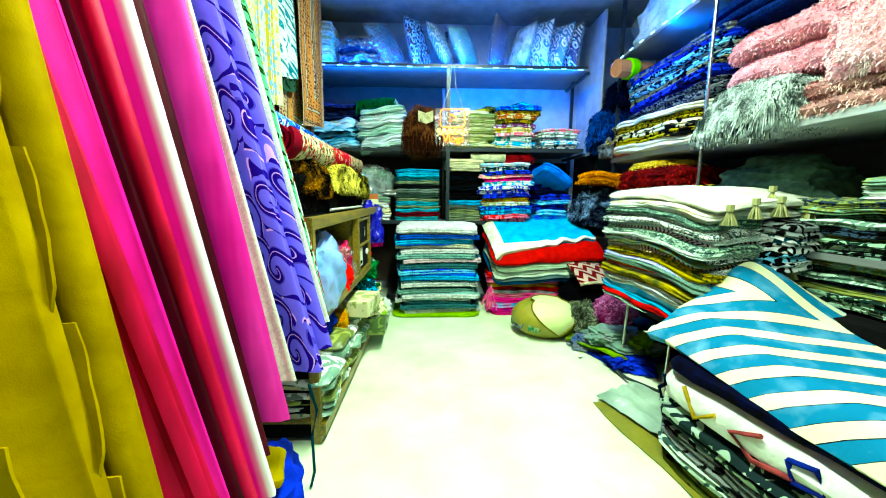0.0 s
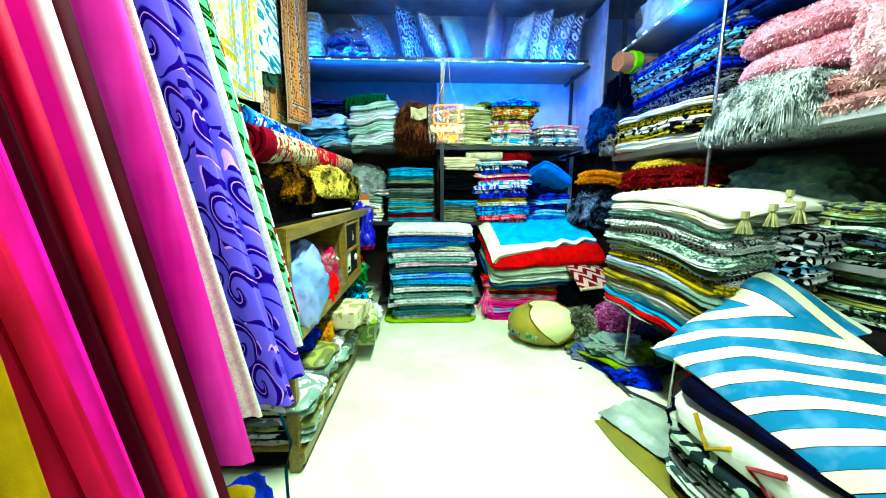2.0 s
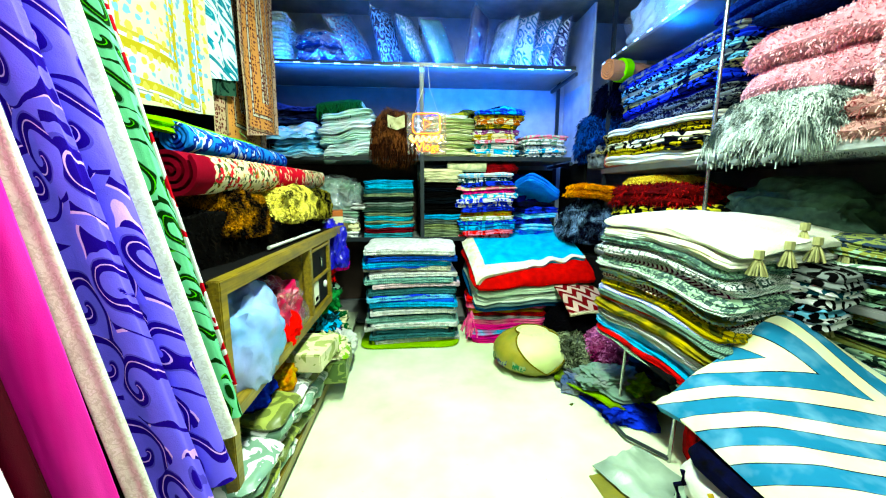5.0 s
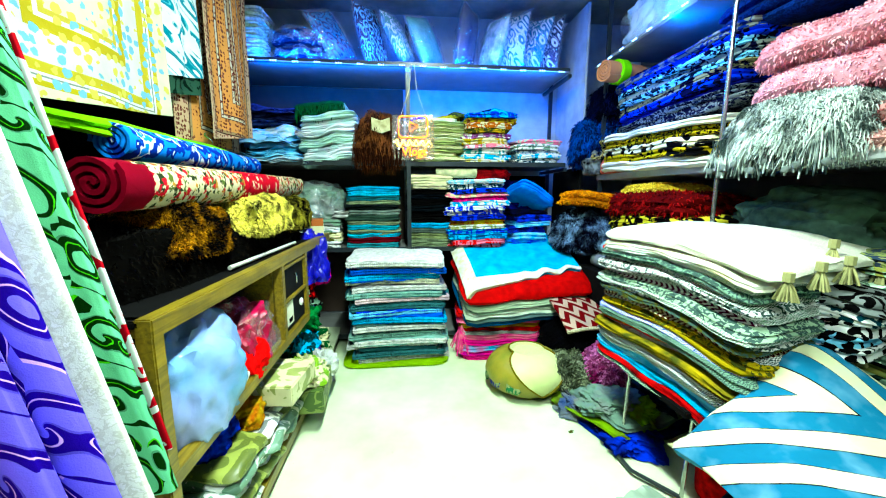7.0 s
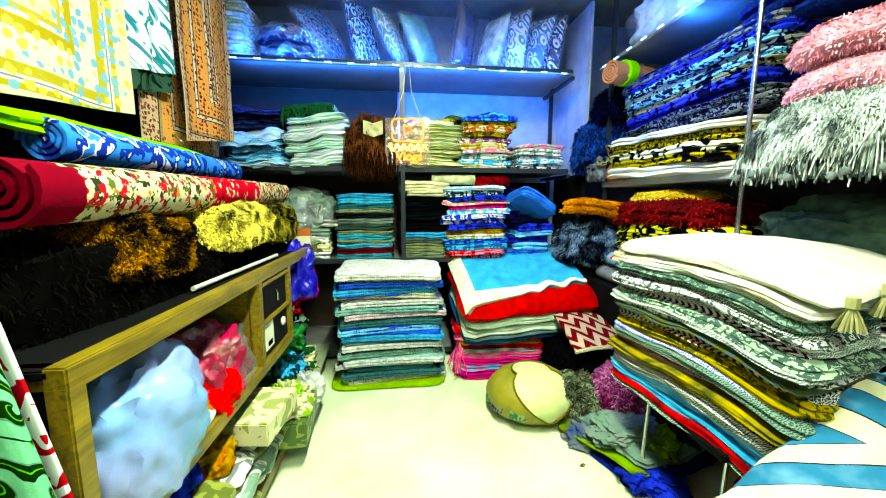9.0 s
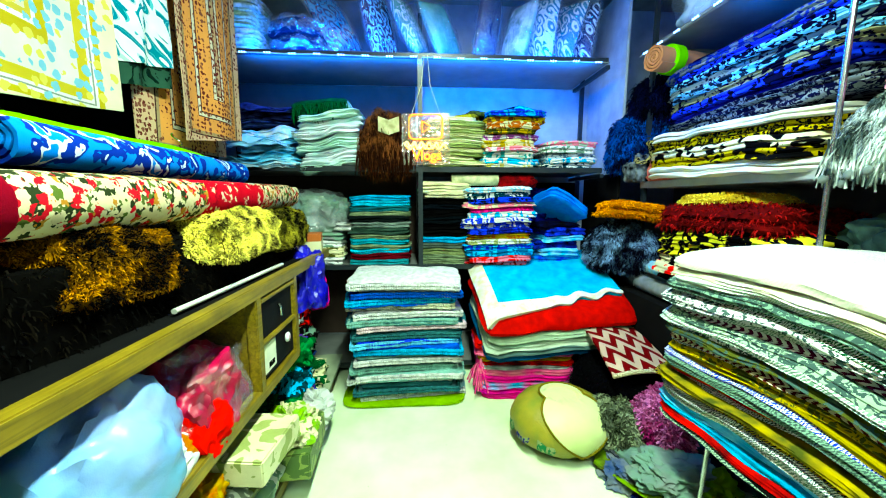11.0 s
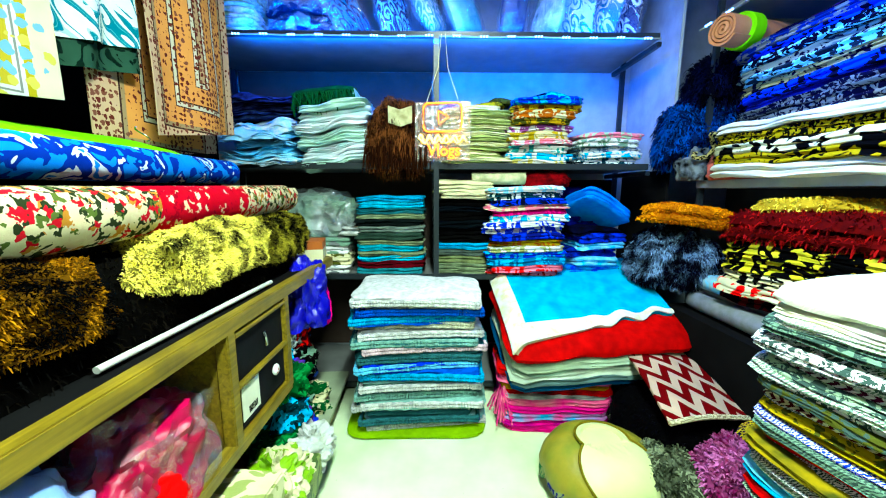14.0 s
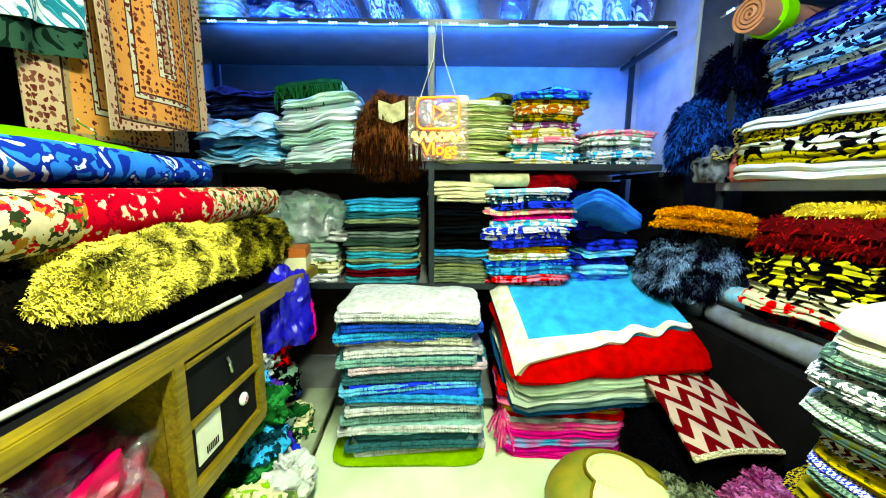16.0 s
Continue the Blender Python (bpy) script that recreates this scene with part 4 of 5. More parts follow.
VIV = [((0.75, 0.7, 0.3), WHITE), (WHITE, CYAN), ((0.1, 0.5, 0.5), WHITE), (WHITE, PINK), (YELLOW, CREAM), (WHITE, (0.5, 0.2, 0.5)), ((0.7, 0.55, 0.05), OLIVE), (CREAM, ORANGE), ((0.3, 0.15, 0.05), YELLOW), (CYAN, BLUE)]
stack("cushion_cover", "brightly printed folded cushion cover", "cushion cover", "cushion covers on the shelf", 0.82, 3.84, S2, 2.06, 0.44, 0.42, [cloth(a, c, "blotch", 12.0) for a, c in VIV], -2, 1, 0.02, None, 8, 0.035, spread=0.22)
stack("cushion_cover", "printed folded cushion cover in a low pile", "cushion cover", "cushion covers on the shelf", 1.27, 3.84, S2, 1.85, 0.42, 0.4, [cloth(a, c, "blotch", 14.0) for a, c in [(TEAL, WHITE), (CYAN, WHITE), ((0.3, 0.4, 0.5), WHITE), (SAGE, WHITE), ((0.6, 0.75, 0.6), PINK)]], 3, 1, 0.03, None, 9, 0.02)
for k, (x, y, z, c, rz) in enumerate([(0.28, 3.9, 2.0, BLUE, 20), (0.45, 3.86, 2.02, YELLOW, -15), (0.62, 3.88, 2.04, OLIVE, 10), (0.82, 3.88, 2.075, (NAVY), -20), (0.98, 3.84, 2.07, CYAN, 5)]):
    thing("folded_cloth", folded(0.26, 0.2, 0.035, 1, k + 0.5, 0.03), cloth(c, tuple(0.6 * v for v in c), "blotch", 14.0), pose(x, y, z, 0, 8 * (-1) ** k, rz), "small folded cloth laid loosely on a stack", "cloth", "loose cloths on the stacks")
# lower shelf
SAGE_D = (0.42, 0.5, 0.34)
JEAN = [(0.1, 0.5, 0.55), (0.3, 0.02, 0.05), (0.01, 0.75, 0.92), SAGE_D, (0.02, 0.6, 0.72), SAGE_D, (0.12, 0.2, 0.16), (0.36, 0.44, 0.4), (0.04, 0.06, 0.06), SAGE_D, (0.06, 0.3, 0.34), (0.01, 0.7, 0.9), (0.02, 0.6, 0.85)]
stack("folded_trousers", "dark teal and olive folded trousers", "trousers", "trousers on the shelf", -0.20, 3.80, S3, 1.42, 0.46, 0.34, [cloth(c, tuple(0.7 * v for v in c)) for c in JEAN], 1, 1, 0.015, None, 11, 0.01)
stack("folded_trousers", "dark folded trousers beside the post", "trousers", "trousers on the shelf", 0.31, 3.84, S3, 1.4, 0.4, 0.34, [cloth(c, tuple(0.7 * v for v in c)) for c in [SAGE_D, SAGE_D, (0.4, 0.46, 0.26), (0.24, 0.3, 0.26), CYAN, (0.02, 0.02, 0.02), BLACK, (0.01, 0.03, 0.04), BLACK, (0.02, 0.04, 0.06), BLACK]], -1, 1, 0.015, None, 12, 0.01)
stack("rolled_cloth", "cream cloth folded thick on a trouser stack", "cloth", "", 0.32, 3.80, 1.40, 1.53, 0.4, 0.36, pick((CREAM, (0.6, 0.6, 0.45)), ((0.7, 0.7, 0.5), CREAM)), 3, 1, 0.03, None, 13, 0.02)
thing("rolled_cloth", spiral_roll(0.36, 0.055, 2.2, None, 3), cloth((0.55, 0.58, 0.4), CREAM), pose(0.72, 3.68, 1.49, 0, 0, 88), "sage cream cloth rolled up on the stacks", "cloth")
VIV2 = [((0.6, 0.05, 0.03), PINK), (RED, PINK), (CYAN, (0.02, 0.3, 0.5)), (CYAN, BLUE), ((0.55, 0.6, 0.3), WHITE), (ORANGE, YELLOW), (BLUE, (0.02, 0.05, 0.35)), (WHITE, BLUE), (BLUE, WHITE), (CYAN, WHITE), (MAGENTA, (0.6, 0.02, 0.3)), (CREAM, PINK), (NAVY, BLUE), (WHITE, TEAL), (SKY, WHITE)]
stack("folded_towel", "bright printed folded towel in a tall stack", "towel", "bright towels on the shelf", 0.73, 3.78, S3, 1.49, 0.52, 0.38, [cloth(a, c, "blotch", 13.0) for a, c in VIV2], -2, 1, 0.03, lambda x, y: 0.005 * math.sin(9 * x), 14, 0.028, spread=0.16)
bag("wrapped_cloth", (0.38, 0.26, 0.11), pose(0.86, 3.76, 1.485, 0, 0, -6), cloth((0.45, 0.0, 0.03), MAROON), "crimson cloth rolled on the towel stack", 12.0, 0.12)
stack("folded_cloth", "bright blue folded cloth on a shelf pile", "cloth", "blue cloths on the shelf", 1.22, 3.80, S3, 1.22, 0.36, 0.34, pick((CYAN, BLUE), (SKY, CYAN), (NAVY, BLUE), (CYAN, SKY), (BLUE, NAVY), (NAVY, BLACK)), 8, 1, 0.04, None, 15, 0.03, spread=0.2)
thing("folded_cloth", folded(0.38, 0.34, 0.1, 3, 8.0, 0.03), cloth((0.01, 0.45, 0.92), (0.01, 0.36, 0.85)), pose(1.20, 3.70, 1.29, -25, 28, 12), "bright blue folded cloth tipped forward on the pile", "cloth")
bag("wrapped_cloth", (0.36, 0.3, 0.3), pose(1.18, 3.9, 1.2), cloth((0.01, 0.03, 0.35), NAVY, "plain", 9.0), "dark blue crumpled cloth", 14.0, 0.4)
# left end of the lower shelf
bag("plastic_sack", (0.5, 0.4, 0.3), pose(-0.72, 3.86, 1.14), cloth(SAGE, GREY, "plain", 6.0, 0.4), "grey-green bundle in a clear plastic bag", 16.0, 0.25, M_CLEAR)
stack("folded_cloth", "pale folded cloth at the shelf end", "cloth", "", -0.68, 3.82, S3, 1.14, 0.4, 0.36, [cloth(a, c, "blotch", 10.0) for a, c in [(GREY, WHITE), (OLIVE, CREAM), (SAGE, WHITE), (GREY, SAGE)]], 5, 1, 0.03, None, 17, 0.02)
for k in (0, 1):
    sole = thing("slipper", folded(0.1, 0.25, 0.03, 1, 3.0 + k, 0, None, 36, 0, 0.002, 2.6), cloth(WHITE, GREY), pose(-0.5 + 0.0 * k, 3.72 + 0.03 * k, 1.145 + 0.032 * k, 0, 0, 70 + 6 * k), "white slipper lying on folded cloth", "slipper", "pair of slippers")
    part("strap", tube([(-0.045, 0.05, 0.03), (-0.02, 0.05, 0.06), (0.02, 0.05, 0.06), (0.045, 0.05, 0.03)], 0.012, 8), cloth(WHITE, GREY), sole)

# upper shelf: cushions in clear plastic
def pillow(w, h, t, seed=0.0, grow=0.0, n=18, crumple=0.0):
    bm = bmesh.new()
    sides = []
    for s in (-1, 1):
        grid = []
        for i in range(n + 1):
            row = []
            for j in range(n + 1):
                u, v = 2 * i / n - 1, 2 * j / n - 1
                k = max(0.0, (1 - u ** 4) * (1 - v ** 4)) ** 0.55
                pin = 1 - 0.06 * (1 - u * u) * abs(v) ** 3 - 0.06 * (1 - v * v) * abs(u) ** 3
                c = crumple * wob(u * 4 + seed, v * 4, s * 2.0)
                row.append(bm.verts.new((u * (w / 2 + grow) * pin, s * (t / 2 * k + grow * 0.5 * k) + c * k, (v * (h / 2 + grow) * pin + h / 2))))
            grid.append(row)
        for i in range(n):
            for j in range(n):
                bm.faces.new((grid[i][j], grid[i + 1][j], grid[i + 1][j + 1], grid[i][j + 1]))
    bmesh.ops.remove_doubles(bm, verts=bm.verts[:], dist=0.0005)
    return bm


DEEP, AQUA = (0.01, 0.06, 0.2), (0.05, 0.4, 0.5)
WRAPS = [(-0.42, 0.0, -34, 0.44, (AQUA, DEEP), 1), (-0.14, 0.02, -16, 0.50, (DEEP, SKY), 1), (0.14, 0.0, -30, 0.44, ((0.25, 0.5, 0.4), WHITE), 1), (0.36, 0.0, -26, 0.42, ((0.2, 0.5, 0.4), (0.3, 0.6, 0.5)), 0), (0.62, 0.02, 4, 0.54, (DEEP, (0.1, 0.15, 0.2)), 1), (0.84, 0.0, 18, 0.44, (WHITE, SAGE), 0), (1.03, 0.0, 10, 0.48, (WHITE, AQUA), 1), (1.20, 0.02, 20, 0.46, (AQUA, WHITE), 1), (1.38, 0.06, 12, 0.46, (DEEP, WHITE), 1)]
for k, (x, dy, lean, h, (a, c), pat) in enumerate(WRAPS):
    p = thing("cushion", pillow(0.30, h, 0.11, k), cloth(a, c, "scroll" if pat else "plain", 13.0, 0.7, c), pose(x, 3.86 + dy, S1 + 0.01 + 0.14 * abs(math.sin(radians(lean))), 0, lean, 0) @ pose(0, 0, 0, 4, 0, (48 + 9 * (k % 3)) * (-1) ** (k > 4)), "plump patterned cushion wrapped in clear plastic on the top shelf", "cushion", "wrapped cushions on the top shelf")
    part("wrapping", pillow(0.30, h, 0.11, k, 0.024, 18, 0.04), M_CLEAR, p, "shiny crinkled clear plastic")
for k, (z, c) in enumerate(((2.43, NAVY), (2.58, (0.01, 0.05, 0.12)))):
    p = thing("cushion", lump(0.46, 0.34, 0.15, k + 2.0, 0.1), cloth(c, (0.02, 0.08, 0.16)), pose(-0.78, 3.84, z), "dark blue cushion lying flat in clear plastic", "cushion", "wrapped cushions on the top shelf")
    part("wrapping", lump(0.5, 0.37, 0.165, k + 2.0, 0.25, 3.0), M_CLEAR, p, "shiny crinkled clear plastic")
stack("folded_towel", "pale folded towel on the top shelf", "towel", "pale towels on the top shelf", -1.22, 3.85, S1, 2.85, 0.36, 0.36, [cloth(PALE[i % 4], SAGE) for i in range(7)], 0, 1, 0.02, None, 21, 0.015)

# ---- neon sign hung from the upper shelf ----
sign = thing("neon_sign", None, None, pose(0.16, 3.55, 1.64, 0, 0, -6), "small acrylic neon sign hung on strings, glowing orange", "sign")
acryl = film_plastic("acrylic", (0.95, 0.85, 0.75), 0.03)
plate = part("plate", box(0.35, 0.006, 0.36, (0, 0, 0), 0.002), acryl, sign, "clear acrylic plate")
plate.visible_shadow = False
M_NEON = glow("neon_orange", (1.0, 0.2, 0.005), 2.2)
M_NEON_Y = glow("neon_yellow", (1.0, 0.72, 0.12), 3.0)


def rounded(w, h, r, cx, cz, steps=6):
    pts = []
    for qx, qz, a0 in ((1, 1, 0), (-1, 1, 90), (-1, -1, 180), (1, -1, 270)):
        for k in range(steps + 1):
            a = radians(a0 + 90 * k / steps)
            pts.append((cx + qx * (w / 2 - r) + r * math.cos(a), -0.012, cz + qz * (h / 2 - r) + r * math.sin(a)))
    return pts + [pts[0]]


part("neon_frame", tube(rounded(0.24, 0.17, 0.035, 0.0, 0.265), 0.0055, 8), M_NEON, sign, "orange glowing rounded outline")
part("neon_triangle", tube([(-0.025, -0.012, 0.305), (0.04, -0.012, 0.265), (-0.025, -0.012, 0.225), (-0.025, -0.012, 0.305)], 0.005, 8), M_NEON, sign)
part("neon_stroke", tube([(-0.15 + 0.29 * t, -0.012, 0.135 + 0.028 * math.sin(t * 34) * (1 - 0.4 * t)) for t in np.linspace(0, 1, 70)], 0.006, 8), M_NEON_Y, sign, "yellow-white glowing script stroke")
part("neon_stroke", tube([(-0.15 + 0.3 * t, -0.012, 0.125 + 0.015 * math.cos(t * 27)) for t in np.linspace(0, 1, 60)], 0.005, 8), M_NEON_Y, sign)
font = bpy.data.curves.new("letters", "FONT")
font.body, font.size, font.extrude, font.bevel_depth, font.align_x = "Vlogs", 0.095, 0.002, 0.0022, "CENTER"
made = bpy.data.objects.new("letters", font)
scene.collection.objects.link(made)
bpy.context.view_layer.update()
letters = bpy.data.meshes.new_from_object(made.evaluated_get(bpy.context.evaluated_depsgraph_get()))
bpy.data.objects.remove(made)
letters.materials.clear()
letters.materials.append(M_NEON)
word = new("neon_letters", letters)
word.parent = sign
word.matrix_local = pose(0.01, -0.012, 0.035, 90, 0, 0)
for s in (-1, 1):
    part("string", tube([(0.1 * s - 0.0, 0, 0.36), (0.03 * s, 0.01, 0.56), (0.012 * s, 0.03, 0.76)], 0.0025, 5), cloth(CREAM), sign)

# ---- stacks on the floor before the back shelves ----
thing("floor_mat", folded(0.86, 0.62, 0.025, 1, 4.0, 0, None, 60, 0, 0.004, 7.0), cloth((0.42, 0.62, 0.005), (0.36, 0.55, 0.01)), pose(0.0, 3.43, 0.002, 0, 0, 1), "lime green mat under a stack of towels", "mat")
PINE, MINT, DEEP_BLUE = (0.12, 0.34, 0.36), (0.42, 0.66, 0.6), (0.01, 0.25, 0.75)
TA = [((0.5, 0.8, 0.85), WHITE), (PINE, PINE), (PINE, WHITE), (MINT, WHITE), (PINE, MINT), (MINT, WHITE), (DEEP_BLUE, CYAN), (BLUE, (0.3, 0.75, 0.95)), (PINE, PINE), (PINE, (0.85, 0.72, 0.76)), (PINE, MINT), (WHITE, WHITE), (WHITE, (0.85, 0.86, 0.72)), (DEEP_BLUE, CYAN), (WHITE, DEEP_BLUE), (WHITE, WHITE)]
ta = stack("folded_bath_mat", "folded cotton bath mat with scalloped edge", "bath mat", "bath mats stacked on the floor", 0.0, 3.44, 0.03, 0.88, 0.70, 0.48, [cloth(a, tuple(0.8 * v for v in a), "plain", 30.0) for a, c in TA], 3, 1, 0.03, lambda x, y: 0.05 * y, 22, 0.042, 0.006, 150, 0.2)
for k, (ob, c) in enumerate(zip(ta, TA)):
    bm = bmesh.new()
    bead = [(math.cos(a) * math.cos(e), math.sin(a) * math.cos(e), math.sin(e)) for e in (-1.1, -0.2, 0.7) for a in (0, 1.26, 2.51, 3.77, 5.03)]
    for row in (0, 1):
        for i in range(78):
            f = i / 77
            x = -0.36 + 0.72 * min(1, max(0, (f - 0.2) / 0.6))
            y = -0.255 + (0.4 * (0.2 - f) / 0.2 if f < 0.2 else 0.4 * (f - 0.8) / 0.2 if f > 0.8 else 0.0)
            r = 0.0125 + 0.003 * wob(i * 0.9, k * 3.0)
            z = 0.014 + 0.02 * row + 0.05 * y + 0.004 * wob(i * 0.3, k * 2.0, 5.0) - 0.01 * (abs(x) / 0.35) ** 4
            loops = [[(x + 0.012 * wob(k, i * 0.2) + r * p[0], y + r * p[1] * 1.2, z + r * p[2]) for p in bead[5 * q:5 * q + 5]] for q in range(3)]
            rings(bm, loops)
    part("scalloped_edge", bm, cloth(c[1], tuple(0.75 * v for v in c[1]), "plain", 40.0), ob, "knobbly crocheted pale edging")
    tagged(ob.children[-1], kind="stuff")


def slope(x, y):
    return 0.36 * y + 0.05 * x


PB = [(MAGENTA, (0.9, 0.1, 0.5)), (MAGENTA, (0.5, 0.0, 0.4)), (CYAN, MAGENTA), (MAGENTA, (0.9, 0.05, 0.5)), (PINK, MAGENTA), (GREY, WHITE), (MAROON, RED), (ORANGE, YELLOW), (MAGENTA, PINK), (RED, MAROON)]
stack("folded_shawl", "pink and red folded shawl in a low stack", "shawl", "shawls stacked on the floor", 0.86, 3.40, 0.0, 0.42, 0.66, 0.46, [cloth(a, c, "plain", 8.0) for a, c in PB], -2, 1, 0.02, None, 23, 0.015, spread=0.06)
fr = thing("shawl_fringe", fringe([(0.53 + 0.0 * i, 3.2 + 0.14 * i / 40, 0.3 - 0.1 * (i % 5) / 5) for i in range(41)], 0.2, 0.006, 4, None, 0.2), cloth(MAGENTA, PINK), Matrix(), "pink shawl fringe hanging to the floor", "shawl")
BB = [(0.01, 0.2, 0.35), (0.25, 0.36, 0.34), (0.75, 0.85, 0.72), (0.45, 0.6, 0.48), (0.6, 0.72, 0.55)]
stack("folded_blanket", "grey-green folded blanket, sloping in a stack", "blanket", "blankets stacked on shawls", 1.04, 3.42, 0.46, 0.66, 1.02, 0.64, [cloth(c, tuple(0.75 * v for v in c), "plain", 6.0) for c in BB], 4, 1, 0.06, slope, 24, 0.015)
thing("folded_blanket", folded(1.08, 0.68, 0.11, 1, 3.2, 0.07, slope, 64), cloth((0.75, 0.005, 0.004), (0.6, 0.004, 0.004)), pose(1.05, 3.41, 0.665, 0, 0, 4), "bright red folded blanket on a sloping stack", "blanket")


def blanket_at(u, v, up=0.0):
    """The turquoise blanket: it sags towards its front edge, which ripples on one side."""
    x, y = (u - 0.5) * 1.0, -0.37 + 0.68 * v
    y += 0.13 * u * (1 - v)
    ripple = 0.014 * math.sin(u * 30) * ease(0.4, 0.6, u) * (1 - v) ** 3
    z = 0.36 * y + 0.05 * x + 0.012 * wob(x * 4, y * 4, 3.0) - 0.05 * (1 - v) ** 6 * (1 - 0.6 * u) - 0.05 * (1 - min(1.0, u / 0.08)) ** 2
    return (x, y + ripple, z + ripple + up)


def ease(a, b, v):
    f = min(1.0, max(0.0, (v - a) / (b - a)))
    return f * f * (3 - 2 * f)


top = thing("folded_blanket", sheet(40, 30, lambda u, v: blanket_at(u, v), 0.03), cloth((0.0, 0.62, 0.82), (0.0, 0.52, 0.76), "plain", 14.0), pose(1.02, 3.46, 0.835, 0, 0, 5), "turquoise folded blanket with a white wavy border", "blanket")
part("border", sheet(48, 5, lambda u, v: blanket_at(u, v * (0.17 - 0.12 * u) - 0.01, 0.006 + 0.006 * math.sin(v * 3.1)), 0.04), cloth(WHITE, CREAM), top, "white wavy border")
part("border", sheet(5, 30, lambda u, v: blanket_at(u * 0.1 - 0.01, v, 0.007), 0.012), cloth(WHITE, CREAM), top)

# ---- pouf ----
pouf = thing("pouf", None, None, pose(0.925, 2.76, 0), "round olive and cream leather floor pouf", "pouf")


def pouf_skin(low, high, puff):
    """Part of a squat round skin between two elevations, each given by the angle round it."""
    bm = bmesh.new()
    n, m = 64, 14
    loops = []
    for j in range(m + 1):
        loop = []
        for i in range(n):
            a = 2 * math.pi * i / n
            e = radians(low(a) + (high(a) - low(a)) * j / m)
            gore = 1 - 0.025 * abs(math.cos(4 * a)) ** 8
            r = (0.285 * max(0.02, math.cos(e)) ** 0.8 + puff) * gore * (1 + 0.03 * wob(2 * math.cos(a), 2 * math.sin(a), e))
            loop.append((r * math.cos(a), r * math.sin(a) * 0.93, max(0.0, 0.135 + (0.155 + puff) * math.sin(e) - 0.015 * (math.sin(e) > 0.97))))
        loops.append(loop)
    rings(bm, loops)
    return bm


def patch_low(a):
    away = abs((math.degrees(a) - 278 + 180) % 360 - 180)
    return min(70.0, -32 + 1.45 * away)


part("body", pouf_skin(lambda a: -88.0, lambda a: 89.0, 0.0), cloth((0.5, 0.45, 0.08), (0.4, 0.42, 0.08), "plain", 12.0, 0.5), pouf)
part("top_patch", pouf_skin(patch_low, lambda a: 89.5, 0.006), cloth((0.8, 0.84, 0.5), (0.74, 0.8, 0.46), "plain", 9.0, 0.5), pouf, "cream leather top running down to a point")
for k, a in enumerate((176, 205, 236, 322)):
    part("patch", lump(0.10, 0.02, 0.12, k, 0.15, 2.0, 3, 0.9, 0.6), cloth(((0.1, 0.35, 0.18), (0.02, 0.05, 0.35))[k % 2], (0.45, 0.5, 0.3), "blotch", 30.0), pouf, "embroidered dark patch", at=pose(0.278 * math.cos(radians(a)), 0.262 * math.sin(radians(a)), 0.075, -12, 0, a + 90))
part("seam", tube([(0.292 * math.cos(radians(patch_low(t))) ** 0.8 * math.cos(t), 0.272 * math.cos(radians(patch_low(t))) ** 0.8 * math.sin(t), 0.137 + 0.163 * math.sin(radians(patch_low(t)))) for t in np.linspace(0, 2 * math.pi, 90)], 0.006, 6), cloth((0.35, 0.3, 0.05)), pouf)

# ---- heap with the zigzag cover ----
M_ZIG = cloth((0.3, 0.005, 0.02), (0.66, 0.55, 0.44), "zigzag", 8.0, 0.9)
shaggy("dark_cloth", lump(0.62, 0.62, 0.40, 5.0, 0.12, 1.5, 4, 0.6, 0.6), BLACK, (0.012, 0.012, 0.03), pose(1.46, 2.94, 0.0), "black and navy cloths heaped on the floor", "cloth", 2500, 0.03, 0.004, 9)
zz = thing("zigzag_cover", sheet(24, 20, lambda u, v: ((u - 0.5) * 0.54 + 0.16 * (v - 0.5), (v - 0.5) * 0.56, 0.015 * math.sin(u * 5) - 0.10 * (1 - v) ** 2 + 0.008 * wob(u * 4, v * 4)), 0.014), M_ZIG, pose(1.46, 2.98, 0.53, 0, 2, 10), "maroon and cream zigzag woven cover on a dark heap", "cover")
part("edging", tube([((i / 30 - 0.5) * 0.54 - 0.08, -0.285, -0.1 + 0.015 * math.sin(i / 6)) for i in range(31)], 0.012, 6), cloth(CREAM, (0.5, 0.45, 0.3), "knit", 20.0), zz, "cream corded edge")
shaggy("folded_fur", lump(0.3, 0.34, 0.2, 4.0, 0.2), (0.12, 0.14, 0.09), (0.45, 0.5, 0.36), pose(1.2, 2.66, 0.09), "grey-green curly fur folded on the floor pile", "fur", 4000, 0.028, 0.005, 10, 0.2)
shaggy("folded_fur", lump(0.32, 0.36, 0.26, 6.0, 0.2), (0.4, 0.05, 0.22), (0.75, 0.35, 0.6), pose(1.42, 2.55, 0.13), "pink curly fur folded on the floor pile", "fur", 4500, 0.028, 0.005, 11, 0.2)
FP = [(NAVY, BLUE), ((0.08, 0.12, 0.16), GREY), ((0.02, 0.15, 0.4), NAVY), (LIME, OLIVE), ((0.1, 0.16, 0.14), TEAL), ((0.25, 0.32, 0.3), SAGE)]
stack("folded_cloth", "dark folded cloth in a low pile on the floor", "cloth", "cloths on the floor beside the stand", 1.45, 2.42, 0.0, 0.17, 0.6, 0.5, [cloth(a, c, "plain", 9.0) for a, c in FP], 18, 1, 0.05, lambda x, y: 0.025 * math.sin(9 * x + 4 * y), 25, 0.06, spread=0.3)
